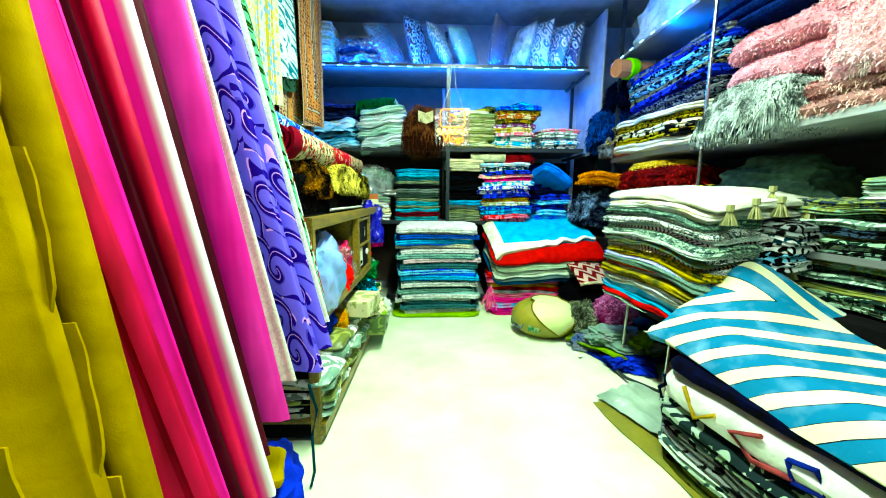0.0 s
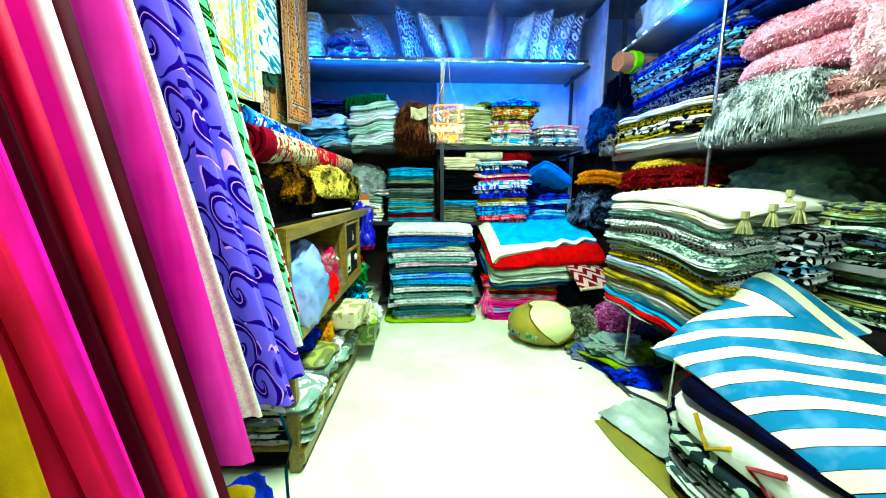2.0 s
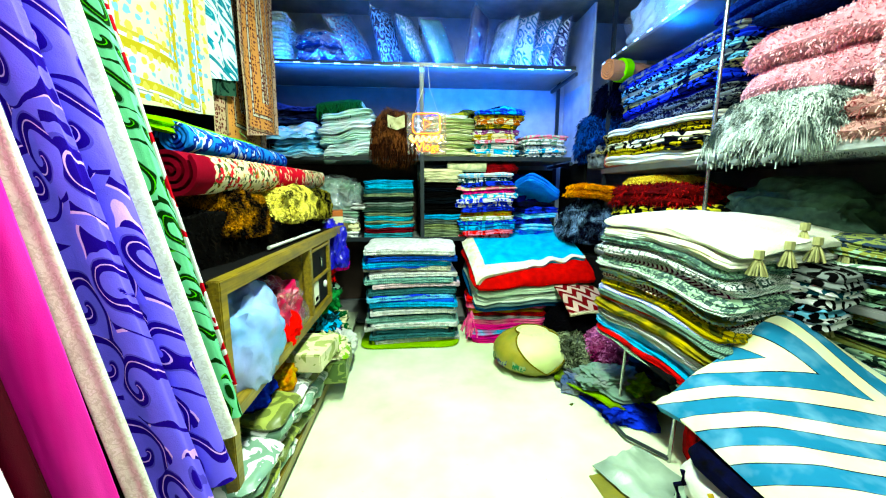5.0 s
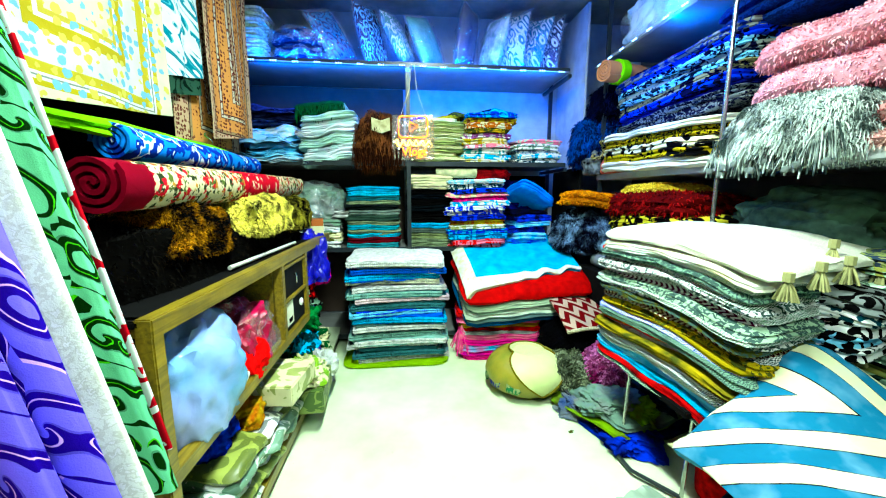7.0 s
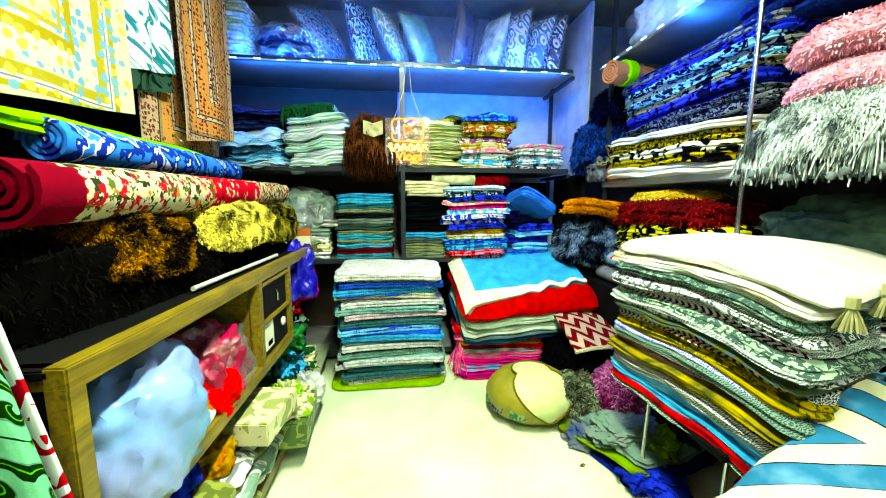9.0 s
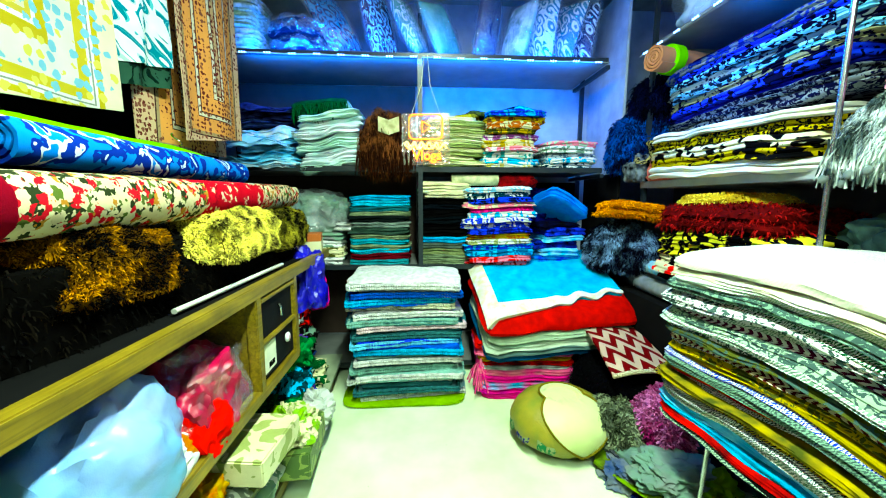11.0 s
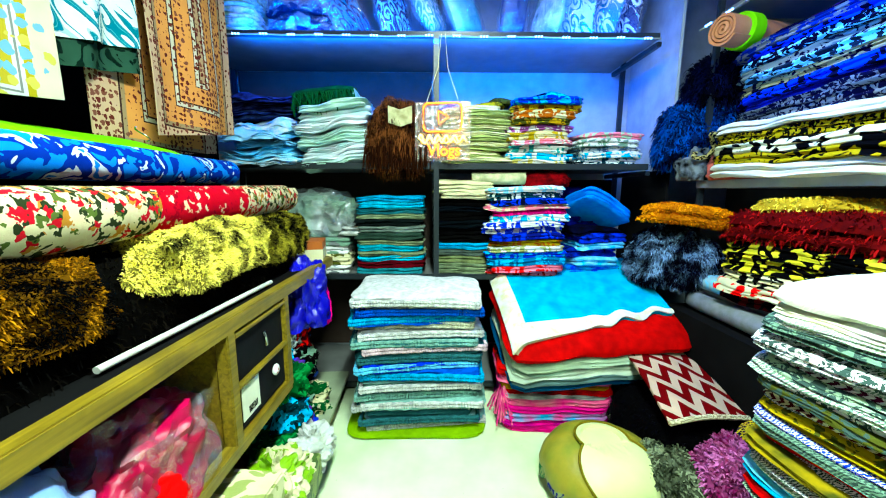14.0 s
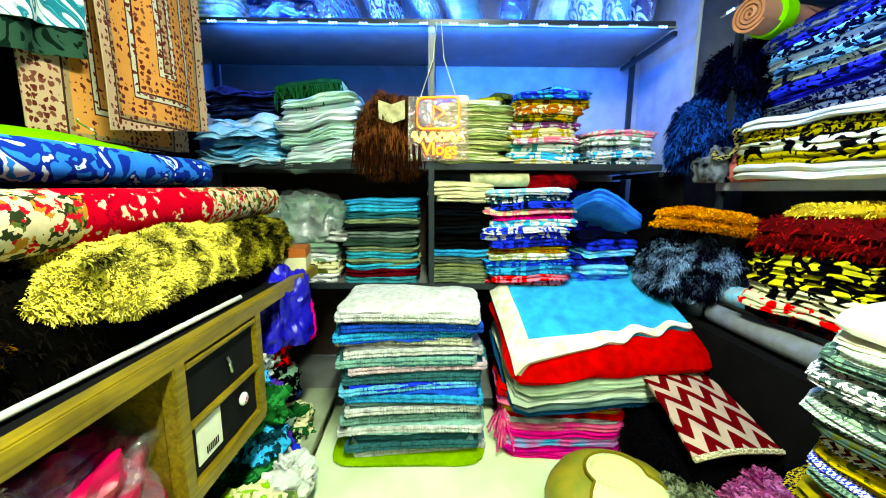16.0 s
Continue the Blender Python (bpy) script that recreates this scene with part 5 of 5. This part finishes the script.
for k, (x, y, z, c, w) in enumerate([(1.28, 2.3, 0.1, (SAGE, GREY), 0.34), (1.42, 2.22, 0.08, (LIME, OLIVE), 0.26), (1.3, 2.16, 0.0, (BLUE, NAVY), 0.36), (1.6, 2.3, 0.14, (TEAL, NAVY), 0.34), (1.18, 2.42, 0.0, ((0.1, 0.2, 0.4), GREY), 0.3)]):
    bag("crumpled_cloth", (w, w * 0.8, 0.11), pose(x, y, z, 0, 0, 40 * k), cloth(*c, "plain", 9.0), "crumpled garment lying on the floor pile", 60 + k * 1.7, 0.4, None, "garment")
stack("folded_cloth", "grey-blue folded cloth under the fur", "cloth", "cloths on the floor beside the stand", 1.30, 2.68, 0.0, 0.1, 0.44, 0.5, [cloth(a, c, "plain", 9.0) for a, c in [((0.1, 0.14, 0.2), GREY), (GREY, SAGE), (NAVY, GREY)]], 12, 1, 0.02, None, 26, 0.03)

# ---- stand with the tall pile of rugs ----
stand = thing("stand", None, None, pose(1.5, 1.9, 0), "low metal stand under a pile of rugs", "stand")
for x, y in ((-0.26, 0.2), (-0.2, -0.16), (0.4, 0.2), (0.4, -0.16)):
    part("leg", tube([(x, y, 0.0), (x + 0.02, y, 0.48)], 0.009, 8), M_ROD, stand)
part("hoop", tube([(-0.26, 0.2, 0.02), (-0.33, 0.12, 0.02), (-0.33, 0.0, 0.03), (-0.2, -0.16, 0.02)], 0.01, 8), M_STEEL, stand)
part("top", box(0.86, 0.56, 0.03, (0.12, 0.02, 0.47)), M_DARK, stand)


def hang(x, y):
    return -0.16 * max(0.0, -y - 0.1) - 0.10 * max(0.0, -x - 0.2) + 0.03 * y


INK, MOSS = (0.16, 0.24, 0.22), (0.5, 0.64, 0.5)
RC = [(MOSS, INK, "knit", 22.0), (RED, MAROON, "plain", 9.0), (CYAN, (0.0, 0.35, 0.5), "plain", 9.0), (CYAN, SKY, "plain", 9.0), (CYAN, SKY, "plain", 9.0), (SAGE, WHITE, "knit", 22.0), (INK, WHITE, "knit", 28.0), (NAVY, YELLOW, "knit", 24.0), (YELLOW, OLIVE, "plain", 12.0), (INK, WHITE, "knit", 30.0), (RED, YELLOW, "bands", 40.0), (INK, SAGE, "knit", 22.0), (BLUE, WHITE, "knit", 26.0), (YELLOW, (0.45, 0.4, 0.02), "plain", 9.0), (OLIVE, YELLOW, "blotch", 16.0), (INK, WHITE, "knit", 22.0), (MAROON, CREAM, "zigzag", 22.0), (OLIVE, INK, "blotch", 18.0), (WHITE, INK, "blotch", 26.0), (SAGE, WHITE, "knit", 20.0), (MOSS, INK, "blotch", 20.0), ((0.2, 0.02, 0.12), WHITE, "zigzag", 20.0), (WHITE, SAGE, "knit", 24.0), (INK, WHITE, "blotch", 24.0), (GREEN, WHITE, "knit", 24.0), (SAGE, INK, "blotch", 24.0), (WHITE, MOSS, "knit", 26.0), (CREAM, WHITE, "plain", 9.0)]
rc = stack("folded_rug", "folded woven rug with a patterned weave, drooping in a pile", "rug", "rugs piled on the stand", 1.58, 1.93, 0.50, 1.16, 0.78, 0.80, [cloth(a, c, p, s * (1.0 if p == "plain" else 1.8)) for a, c, p, s in RC], 10, 1, 0.06, hang, 27, 0.022, n=64, spread=0.1)
toprug = thing("tasselled_throw", folded(0.80, 0.84, 0.035, 1, 9.0, 0.04, hang, 64), cloth((0.74, 0.74, 0.64), (0.68, 0.7, 0.6), "knit", 30.0), pose(1.58, 1.92, 1.165, 0, 0, 10), "off-white throw with tassels on top of a rug pile", "throw")


def tassel(p, length, parent, seed):
    bm = tube([(0, 0, 0.0), (0, 0, -0.015), (0, 0, -0.03)], 0.016, 8)
    r2 = random.Random(seed)
    for k in range(26):
        a, s = r2.uniform(0, 6.28), r2.uniform(0.3, 1)
        tube([(0, 0, -0.02), (0.02 * s * math.cos(a), 0.02 * s * math.sin(a), -0.02 - length * 0.5), (0.035 * s * math.cos(a), 0.035 * s * math.sin(a), -0.02 - length)], 0.0035, 4, bm)
    part("tassel", bm, cloth((0.62, 0.6, 0.36), (0.5, 0.5, 0.3)), parent, "", at=pose(*p))


for k, p in enumerate([(-0.33, -0.42, -0.06), (-0.2, -0.43, -0.03), (-0.04, -0.42, -0.02), (-0.02, -0.36, 0.03), (0.12, -0.43, -0.03), (0.36, -0.42, -0.02)]):
    tassel(p, 0.075, toprug, k)
for k, p in enumerate([(-0.05, -0.42, 0.0), (0.05, -0.43, 0.0), (0.2, -0.42, -0.01), (0.3, -0.42, 0.0)]):
    tassel(p, 0.06, rc[14], 40 + k)
stack("folded_rug", "dark folded rug with pale geometric weave", "rug", "rugs piled on the stand", 1.78, 1.66, 0.80, 1.04, 0.5, 0.40, [cloth(a, c, "blotch", 14.0) for a, c in [(BLACK, WHITE), (BLACK, SKY), (BLACK, WHITE), (TEAL, WHITE), (BLACK, GREY)]], 14, 1, 0.05, None, 28, 0.02)

# ---- tall neat pile of packed covers further along the right ----
RR = [(0.16, 0.22, 0.16), (0.45, 0.6, 0.45), (0.4, 0.45, 0.2), BLACK, (0.7, 0.85, 0.7), (0.05, 0.1, 0.08), (0.4, 0.42, 0.16), (0.1, 0.15, 0.2), (0.3, 0.42, 0.34)]
stack("folded_curtain", "green-grey patterned folded curtain in a tall pile", "curtain", "folded curtains in a tall pile", 2.16, 1.22, 0.66, 1.14, 0.75, 0.95, [cloth(RR[i % 9], RR[(i + 4) % 9], "blotch", 18.0) for i in range(17)], 4, 1, 0.02, None, 29, 0.015, n=52)
stack("folded_curtain", "pale green folded curtain on a tall pile", "curtain", "folded curtains in a tall pile", 2.2, 1.15, 1.14, 1.24, 0.6, 0.7, [cloth(a, c, "stripes", 9.0, 0.6) for a, c in [(WHITE, SAGE), ((0.3, 0.45, 0.3), WHITE), (SAGE, (0.5, 0.6, 0.3))]], 14, 1, 0.02, None, 30, 0.03)
bag("wrapped_cloth", (0.5, 0.7, 0.3), pose(2.1, 2.0, 1.09), cloth((0.2, 0.3, 0.24), (0.14, 0.2, 0.17)), "grey-green soft bundle behind the rug pile", 18.0, 0.2)
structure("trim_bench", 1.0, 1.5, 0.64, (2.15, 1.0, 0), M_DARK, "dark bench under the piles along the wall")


# ---- striped rug pile by the aisle ----
def chevron_material():
    m, tree, b = base("chevron_rug", 0.8)
    b.inputs["Specular IOR Level"].default_value = 0.05
    where = coords(tree)
    o = split(tree, where)
    x, y = maths(tree, "SUBTRACT", o[0], 0.27), maths(tree, "ADD", maths(tree, "SUBTRACT", o[1], 1.31), maths(tree, "MULTIPLY", o[2], 0.8))
    along = maths(tree, "ADD", maths(tree, "MULTIPLY", x, -0.707), maths(tree, "MULTIPLY", y, 0.707))
    aside = maths(tree, "ABSOLUTE", maths(tree, "ADD", maths(tree, "MULTIPLY", x, 0.707), maths(tree, "MULTIPLY", y, 0.707)))
    n = node(tree, "ShaderNodeTexNoise", Scale=3.0, Detail=2.0)
    tree.links.new(where, n.inputs["Vector"])
    v = maths(tree, "SUBTRACT", maths(tree, "MULTIPLY", along, 0.423), maths(tree, "MULTIPLY", aside, 0.906))
    v = maths(tree, "ADD", v, maths(tree, "MULTIPLY", n.outputs[0], 0.025))
    colour = ramp(tree, maths(tree, "FRACT", maths(tree, "ADD", maths(tree, "MULTIPLY", v, 7.0), 10.1)), [(0.0, (0.008, 0.16, 0.3)), (0.5, BLACK), (0.53, (0.66, 0.68, 0.4)), (0.98, BLACK)])
    w = node(tree, "ShaderNodeTexNoise", Scale=9.0, Detail=3.0)
    tree.links.new(where, w.inputs["Vector"])
    colour = blend(tree, ramp(tree, w.outputs[0], [(0.5, (0, 0, 0)), (0.75, (0.4, 0.4, 0.4))], False), colour, (0.25, 0.5, 0.64))
    return finish(m, tree, b, colour, where, 0.15)


def draped_rug():
    """A thick quilted rug thrown over a pile, humped at its far corner, with a rounded hem."""
    bm = bmesh.new()
    nu, nv, w, d, thick = 44, 56, 1.02, 1.30, 0.075

    def height(x, y):
        hump = 0.235 * math.exp(-((x - 0.47) / (0.22 if x < 0.47 else 0.27)) ** 2) * ease(0.42, 0.84, y)
        rise = 0.05 * ease(0.05, 0.7, y) + 0.085 * ease(0.0, 0.16, x)
        return 0.475 + rise + hump - 0.05 * ease(0.7, 1.02, x) + 0.008 * wob(x * 5, y * 5, 2.0)

    loops = []
    for side in (1, 0):
        rows = []
        for i in range(nu + 1):
            row = []
            for j in range(nv + 1):
                u, v = i / nu, j / nv
                y = -0.5 + d * v
                x = w * u + 0.05 * (1 - v) - 0.06 * ease(0.9, 1.0, v) * (0.5 - u)
                y += 0.07 * (u - 0.1) * v
                e = min(u * w, (1 - u) * w, v * d, (1 - v) * d)
                round_off = math.sqrt(max(0.0, 1 - (1 - min(1.0, e / 0.05)) ** 2))
                mid = height(x, y) - thick / 2
                row.append(bm.verts.new((x, y, mid + (1 if side else -1) * thick / 2 * round_off)))
            rows.append(row)
        for i in range(nu):
            for j in range(nv):
                bm.faces.new((rows[i][j], rows[i + 1][j], rows[i + 1][j + 1], rows[i][j + 1]))
        loops.append(rows)
    bmesh.ops.remove_doubles(bm, verts=bm.verts[:], dist=0.0004)
    return bm


stack("folded_rug", "grey and white patterned rug folded at the bottom of a pile", "rug", "rugs piled by the aisle", 1.56, 0.72, 0.0, 0.26, 1.02, 1.34, [cloth(a, c, p, 9.0) for a, c, p in [(BLACK, OLIVE, "blotch"), ((0.12, 0.2, 0.19), (0.6, 0.7, 0.6), "blotch"), (BLACK, GREY, "blotch"), ((0.5, 0.6, 0.5), (0.06, 0.1, 0.1), "blotch")]], 8, 1, 0.01, None, 31, 0.02, n=60)
tufted = thing("folded_rug", folded(1.04, 1.38, 0.15, 1, 6.0, 0.01, None, 60), cloth((0.82, 0.84, 0.8), (0.72, 0.75, 0.68), "plain", 24.0), pose(1.57, 0.74, 0.26, 0, 0, 9), "white tufted rug with sparse coloured drawings", "rug")
for c, pts in ((NAVY, ((0.60, 0.02), (0.62, 0.06), (0.59, 0.09), (0.60, 0.13))), ((0.7, 0.55, 0.1), ((0.5, 0.13), (0.44, 0.03), (0.36, 0.09))), ((0.6, 0.2, 0.2), ((0.2, 0.12), (0.3, 0.07), (0.22, 0.02), (0.1, 0.05))), ((0.02, 0.08, 0.4), ((0.12, 0.1), (0.05, 0.12), (0.02, 0.06), (0.1, 0.04), (0.12, 0.1))), ((0.6, 0.2, 0.2), ((-0.04, 0.11), (-0.1, 0.03))), (BLACK, ((-0.2, 0.12), (-0.28, 0.06), (-0.2, 0.03)))):
    part("drawn_line", tube([(-0.522, y, z) for y, z in pts], 0.009, 6), cloth(c, tuple(0.7 * v for v in c)), tufted, "coloured tufted line")
thing("folded_rug", folded(1.05, 1.35, 0.05, 1, 8.0, 0.01, None, 60), cloth(BLACK, NAVY), pose(1.60, 0.76, 0.41, 0, 0, 12), "black rug folded beneath the striped one", "rug")
thing("chevron_rug", draped_rug(), chevron_material(), pose(1.03, 0.70, 0.0), "teal and cream chevron quilted rug thrown over a pile", "rug")
bag("wrapped_cloth", (0.36, 0.18, 0.24), pose(1.5, 1.46, 0.43), cloth(BLACK, NAVY), "dark cloth bundle under the striped rug", 17.0, 0.1)
# mats on the floor at its foot
thing("floor_mat", sheet(10, 24, lambda u, v: (u * 0.3 - 0.15 + 0.03 * wob(v * 3, 2.0), (v - 0.5) * 1.1, 0.008 + 0.012 * abs(wob(u * 3, v * 4))), 0.006), cloth((0.42, 0.4, 0.08), (0.36, 0.36, 0.1), "plain", 8.0, 0.4), pose(1.09, 1.15, 0, 0, 0, 8), "ochre plastic mat lying on the floor", "mat")
thing("plastic_sheet", sheet(14, 30, lambda u, v: (u * 0.26 - 0.13 + 0.05 * math.sin(v * 4), (v - 0.5) * 1.0, 0.025 + 0.05 * abs(wob(u * 4, v * 6, 3)) + 0.05 * u), 0.004), cloth((0.55, 0.65, 0.55), (0.4, 0.5, 0.42), "plain", 6.0, 0.3), pose(1.15, 1.25, 0, 0, 0, 10), "crumpled pale plastic sheet along the rug pile", "plastic sheet")
thing("crumb", folded(0.03, 0.012, 0.006, 1, 2.0, 0, None, 20), cloth(OLIVE), pose(1.03, 2.25, 0.0, 0, 0, 40), "small scrap of dry leaf on the floor", "scrap")
thing("cloth_roll", lump(0.12, 0.2, 0.34, 8.0, 0.15), cloth(RED, MAROON), pose(1.45, 1.72, 0.0), "red cloth standing under the stand", "cloth")

# ---- right shelf: folded carpets ----
R1 = 1.52
CARP = [(WHITE, CREAM, "plain", 9.0), (BLACK, YELLOW, "blotch", 12.0), (BLACK, CREAM, "blotch", 9.0), (YELLOW, BLACK, "knit", 6.0), (CREAM, WHITE, "plain", 9.0)]
stack("folded_carpet", "black and yellow patterned carpet folded with cream backing", "carpet", "carpets on the side shelf", 2.02, 2.76, R1, 1.80, 0.72, 1.06, [cloth(*c) for c in CARP], 2, 1, 0.03, lambda x, y: 0.03 * y, 33, 0.02, n=60)
BLU = [(GREY, NAVY, "blotch", 26.0), ((0.3, 0.34, 0.36), NAVY, "blotch", 30.0), ((0.01, 0.06, 0.5), NAVY, "plain", 12.0), (NAVY, BLUE, "blotch", 16.0), (NAVY, (0.5, 0.5, 0.3), "blotch", 14.0), ((0.05, 0.1, 0.15), SKY, "blotch", 18.0), (NAVY, (0.4, 0.45, 0.4), "blotch", 14.0), (SKY, NAVY, "blotch", 22.0), (NAVY, BLUE, "blotch", 16.0), ((0.02, 0.1, 0.4), GREY, "blotch", 18.0), (NAVY, (0.1, 0.02, 0.2), "blotch", 18.0)]
stack("folded_rug", "blue and grey patterned rug folded long on the side shelf", "rug", "blue rugs on the side shelf", 2.06, 2.72, 1.80, 2.24, 0.62, 1.1, [cloth(*c) for c in BLU], 1, 1, 0.02, lambda x, y: -0.03 * y, 37, 0.03, n=52, spread=0.14)
mat_roll = thing("rug_roll", spiral_roll(0.5, 0.085, 4.0, None, 9.0), cloth((0.75, 0.42, 0.22), (0.6, 0.35, 0.2), "plain", 9.0, 0.6), pose(1.60, 3.2, 2.2, 0, 0, -75), "brown rolled mat with a lime green band", "mat")
part("band", tube([(0, 0.11, 0.085), (0, 0.18, 0.085)], 0.09, 20), cloth((0.35, 0.75, 0.02)), mat_roll, "lime green band")
shaggy("shaggy_cushion", lump(0.5, 0.4, 0.4, 3.0, 0.2), (0.002, 0.01, 0.05), (0.01, 0.2, 0.5), pose(1.82, 3.62, 1.65), "dark blue shaggy cushion in the shelf corner", "cushion", 5000, 0.05, 0.005, 13)
shaggy("shaggy_cushion", lump(0.5, 0.4, 0.3, 5.0, 0.2), (0.002, 0.004, 0.02), (0.01, 0.03, 0.12), pose(1.95, 3.55, 2.0), "navy shaggy cushion on another in the corner", "cushion", 4000, 0.05, 0.005, 14)
bag("wrapped_cloth", (0.2, 0.26, 0.18), pose(1.78, 3.24, R1), cloth((0.75, 0.32, 0.25), (0.6, 0.25, 0.2)), "salmon pink cloth bundle on the shelf", 4.0, 0.25)
bag("wrapped_cloth", (0.24, 0.24, 0.2), pose(1.74, 3.46, R1), cloth(BLACK, GREY), "black cloth bundle on the shelf", 5.0, 0.25)
thing("belt", tube([(1.66 + 0.03 * math.sin(t * 3), 3.45 - 0.06 * t, 1.62 + 0.035 * math.sin(t * 2.2) + 0.03 * t) for t in np.linspace(0, 4.2, 40)], 0.013, 6), cloth((0.55, 0.5, 0.25), BLACK, "knit", 12.0), Matrix(), "cream and black woven belt curling over bundles", "belt")
for k, (x, y, sx, sy, sz, z, c1, c2) in enumerate([(1.84, 1.86, 0.5, 0.6, 0.24, 1.48, (0.12, 0.16, 0.15), (0.75, 0.82, 0.78))]):
    f = shaggy("fur_throw", lump(sx, sy, sz, 3.0, 0.12, 1.8, 4, 0.5, 0.7), c1, c2, pose(x, y, z + 0.04), "silver grey shaggy throw hanging over the shelf edge", "throw", 30000, 0.03, 0.0022, 15, 0.6)
    part("fringe", fringe([(-0.235 + 0.015 * math.sin(i), -0.26 + 0.52 * i / 160, 0.09 - 0.03 * (i % 3)) for i in range(161)], 0.12, 0.003, 6, None, 0.2), fur(c1, c2), f, "long grey fringe")
    for j in range(12):
        bm = bmesh.new()
        bmesh.ops.create_icosphere(bm, subdivisions=2, radius=0.015)
        for v in bm.verts:
            v.co *= 1 + 0.35 * wob(v.co.x * 80, v.co.y * 80, v.co.z * 80 + j)
        part("pompom", bm, cloth((0.3, 0.36, 0.34), GREY), f, "", at=pose(-0.25 + 0.02 * math.sin(j * 2), -0.26 + 0.046 * j, -0.05 + 0.02 * math.sin(j * 1.7)))
PK1, PK2 = (0.8, 0.42, 0.48), (0.97, 0.86, 0.87)
shaggy("shaggy_rug", folded(0.8, 0.9, 0.17, 2, 5.0, 0.04, None, 44, 0, 0.03), (0.45, 0.2, 0.2), (0.92, 0.75, 0.7), pose(2.12, 1.22, R1, 0, 0, 4), "dusty pink shaggy rug folded on the side shelf", "rug", 22000, 0.018, 0.0026, 16, 0.3)
shaggy("shaggy_rug", lump(0.8, 0.8, 0.34, 5.0, 0.1, 1.5, 4, 0.6, 0.6), PK1, PK2, pose(2.08, 1.2, 1.68, 0, -6, 10), "pale pink shaggy rug folded thick on another", "rug", 26000, 0.018, 0.0026, 17, 0.3)
shaggy("shaggy_rug", folded(0.7, 0.62, 0.3, 2, 6.0, 0.06, None, 44, 0, 0.03), PK1, (0.95, 0.7, 0.76), pose(2.1, 1.82, 1.80, 0, -8, 6), "rose pink plush rug folded double", "rug", 22000, 0.014, 0.0026, 18, 0.3)
shaggy("shaggy_rug", lump(0.75, 0.9, 0.3, 8.0, 0.12, 1.5, 4, 0.6, 0.6), (0.7, 0.3, 0.38), PK2, pose(2.15, 1.3, 2.0, 0, -4, 0), "pink and white shaggy rug at the top of a pile", "rug", 22000, 0.018, 0.0026, 19, 0.3)
thing("folded_blanket", folded(0.7, 1.2, 0.2, 3, 4.0, 0.05), cloth((0.01, 0.06, 0.2), (0.02, 0.1, 0.3), "knit", 6.0), pose(2.2, 1.9, 2.19, 0, 0, 3), "dark blue knitted blanket folded on the rugs", "blanket")
# upper right: bags over the shelf
bag("plastic_sack", (0.6, 0.7, 0.4), pose(2.05, 3.05, 2.46), cloth((0.7, 0.78, 0.8), (0.5, 0.65, 0.75), "plain", 5.0, 0.25), "large white bundle in glossy plastic on the top shelf", 22.0, 0.2, M_CLEAR)
bag("plastic_sack", (0.7, 0.9, 0.42), pose(2.08, 2.2, 2.46), cloth((0.02, 0.15, 0.4), (0.3, 0.5, 0.6), "plain", 5.0, 0.3), "large blue bedding bundle in glossy plastic", 24.0, 0.2, M_CLEAR)
bag("plastic_sack", (0.7, 0.9, 0.42), pose(2.08, 1.25, 2.46), cloth((0.3, 0.45, 0.55), (0.05, 0.2, 0.3), "plain", 5.0, 0.3), "large grey-blue bedding bundle in glossy plastic", 26.0, 0.2, M_CLEAR)

# ---- right, under the shelf ----
shaggy("folded_fur", lump(0.5, 0.5, 0.34, 4.0, 0.25), (0.005, 0.01, 0.04), (0.4, 0.55, 0.7), pose(1.66, 3.5, 0.9), "silver and navy shaggy fur in the corner", "fur", 16000, 0.035, 0.003, 20, 0.5, "", -0.3)
shaggy("folded_fur", folded(0.44, 0.36, 0.1, 2, 5.0, 0.05), (0.6, 0.25, 0.005), (0.98, 0.55, 0.02), pose(1.66, 3.4, 1.27, 0, 8, 12), "rust orange plush cloth folded on the fur", "fur", 4000, 0.015, 0.004, 21, 0.2)
stack("folded_carpet", "yellow and black patterned carpet folded on the lower shelf", "carpet", "carpets on the lower side shelf", 1.98, 2.72, 0.90, 1.24, 0.7, 0.8, [cloth(a, c, "blotch", 9.0) for a, c in [(MAROON, BLACK), (RED, CREAM), (BLACK, CREAM), ((0.8, 0.75, 0.1), BLACK), ((0.75, 0.7, 0.1), BLACK), ((0.8, 0.76, 0.12), BLACK)]], 3, 1, 0.05, None, 34, 0.03)
shaggy("folded_fur", folded(0.68, 0.7, 0.12, 2, 7.0, 0.06), (0.14, 0.006, 0.008), (0.5, 0.03, 0.03), pose(1.96, 2.74, 1.24, 0, 4, 8), "dark maroon shaggy rug on folded carpets", "rug", 4500, 0.03, 0.004, 22, 0.4)
shaggy("folded_fur", folded(0.46, 0.5, 0.05, 1, 8.0, 0.05), (0.6, 0.4, 0.02), (0.95, 0.85, 0.2), pose(1.92, 2.8, 1.36, 0, 6, 30), "golden plush cloth on the maroon rug", "rug", 3000, 0.02, 0.004, 23, 0.3)
thing("rolled_cloth", spiral_roll(0.95, 0.07, 2.2, None, 12.0), cloth(GREY, (0.4, 0.42, 0.46)), pose(1.66, 2.35, 0.76, -1, 0, -2), "grey plush cloth rolled beside the rug pile", "cloth")
thing("rolled_cloth", spiral_roll(0.95, 0.06, 2.2, None, 13.0), cloth(SKY, (0.5, 0.7, 0.75), "blotch", 8.0), pose(1.72, 2.4, 0.885, -1, 0, -1), "light blue printed cloth rolled on the grey one", "cloth")
# added block whose near-black colour is the shade under the side shelf
structure("trim_plinth", 0.5, 1.1, 0.75, (1.83, 2.86, 0), M_DARK, "near-black block standing for the shade under the side shelf")
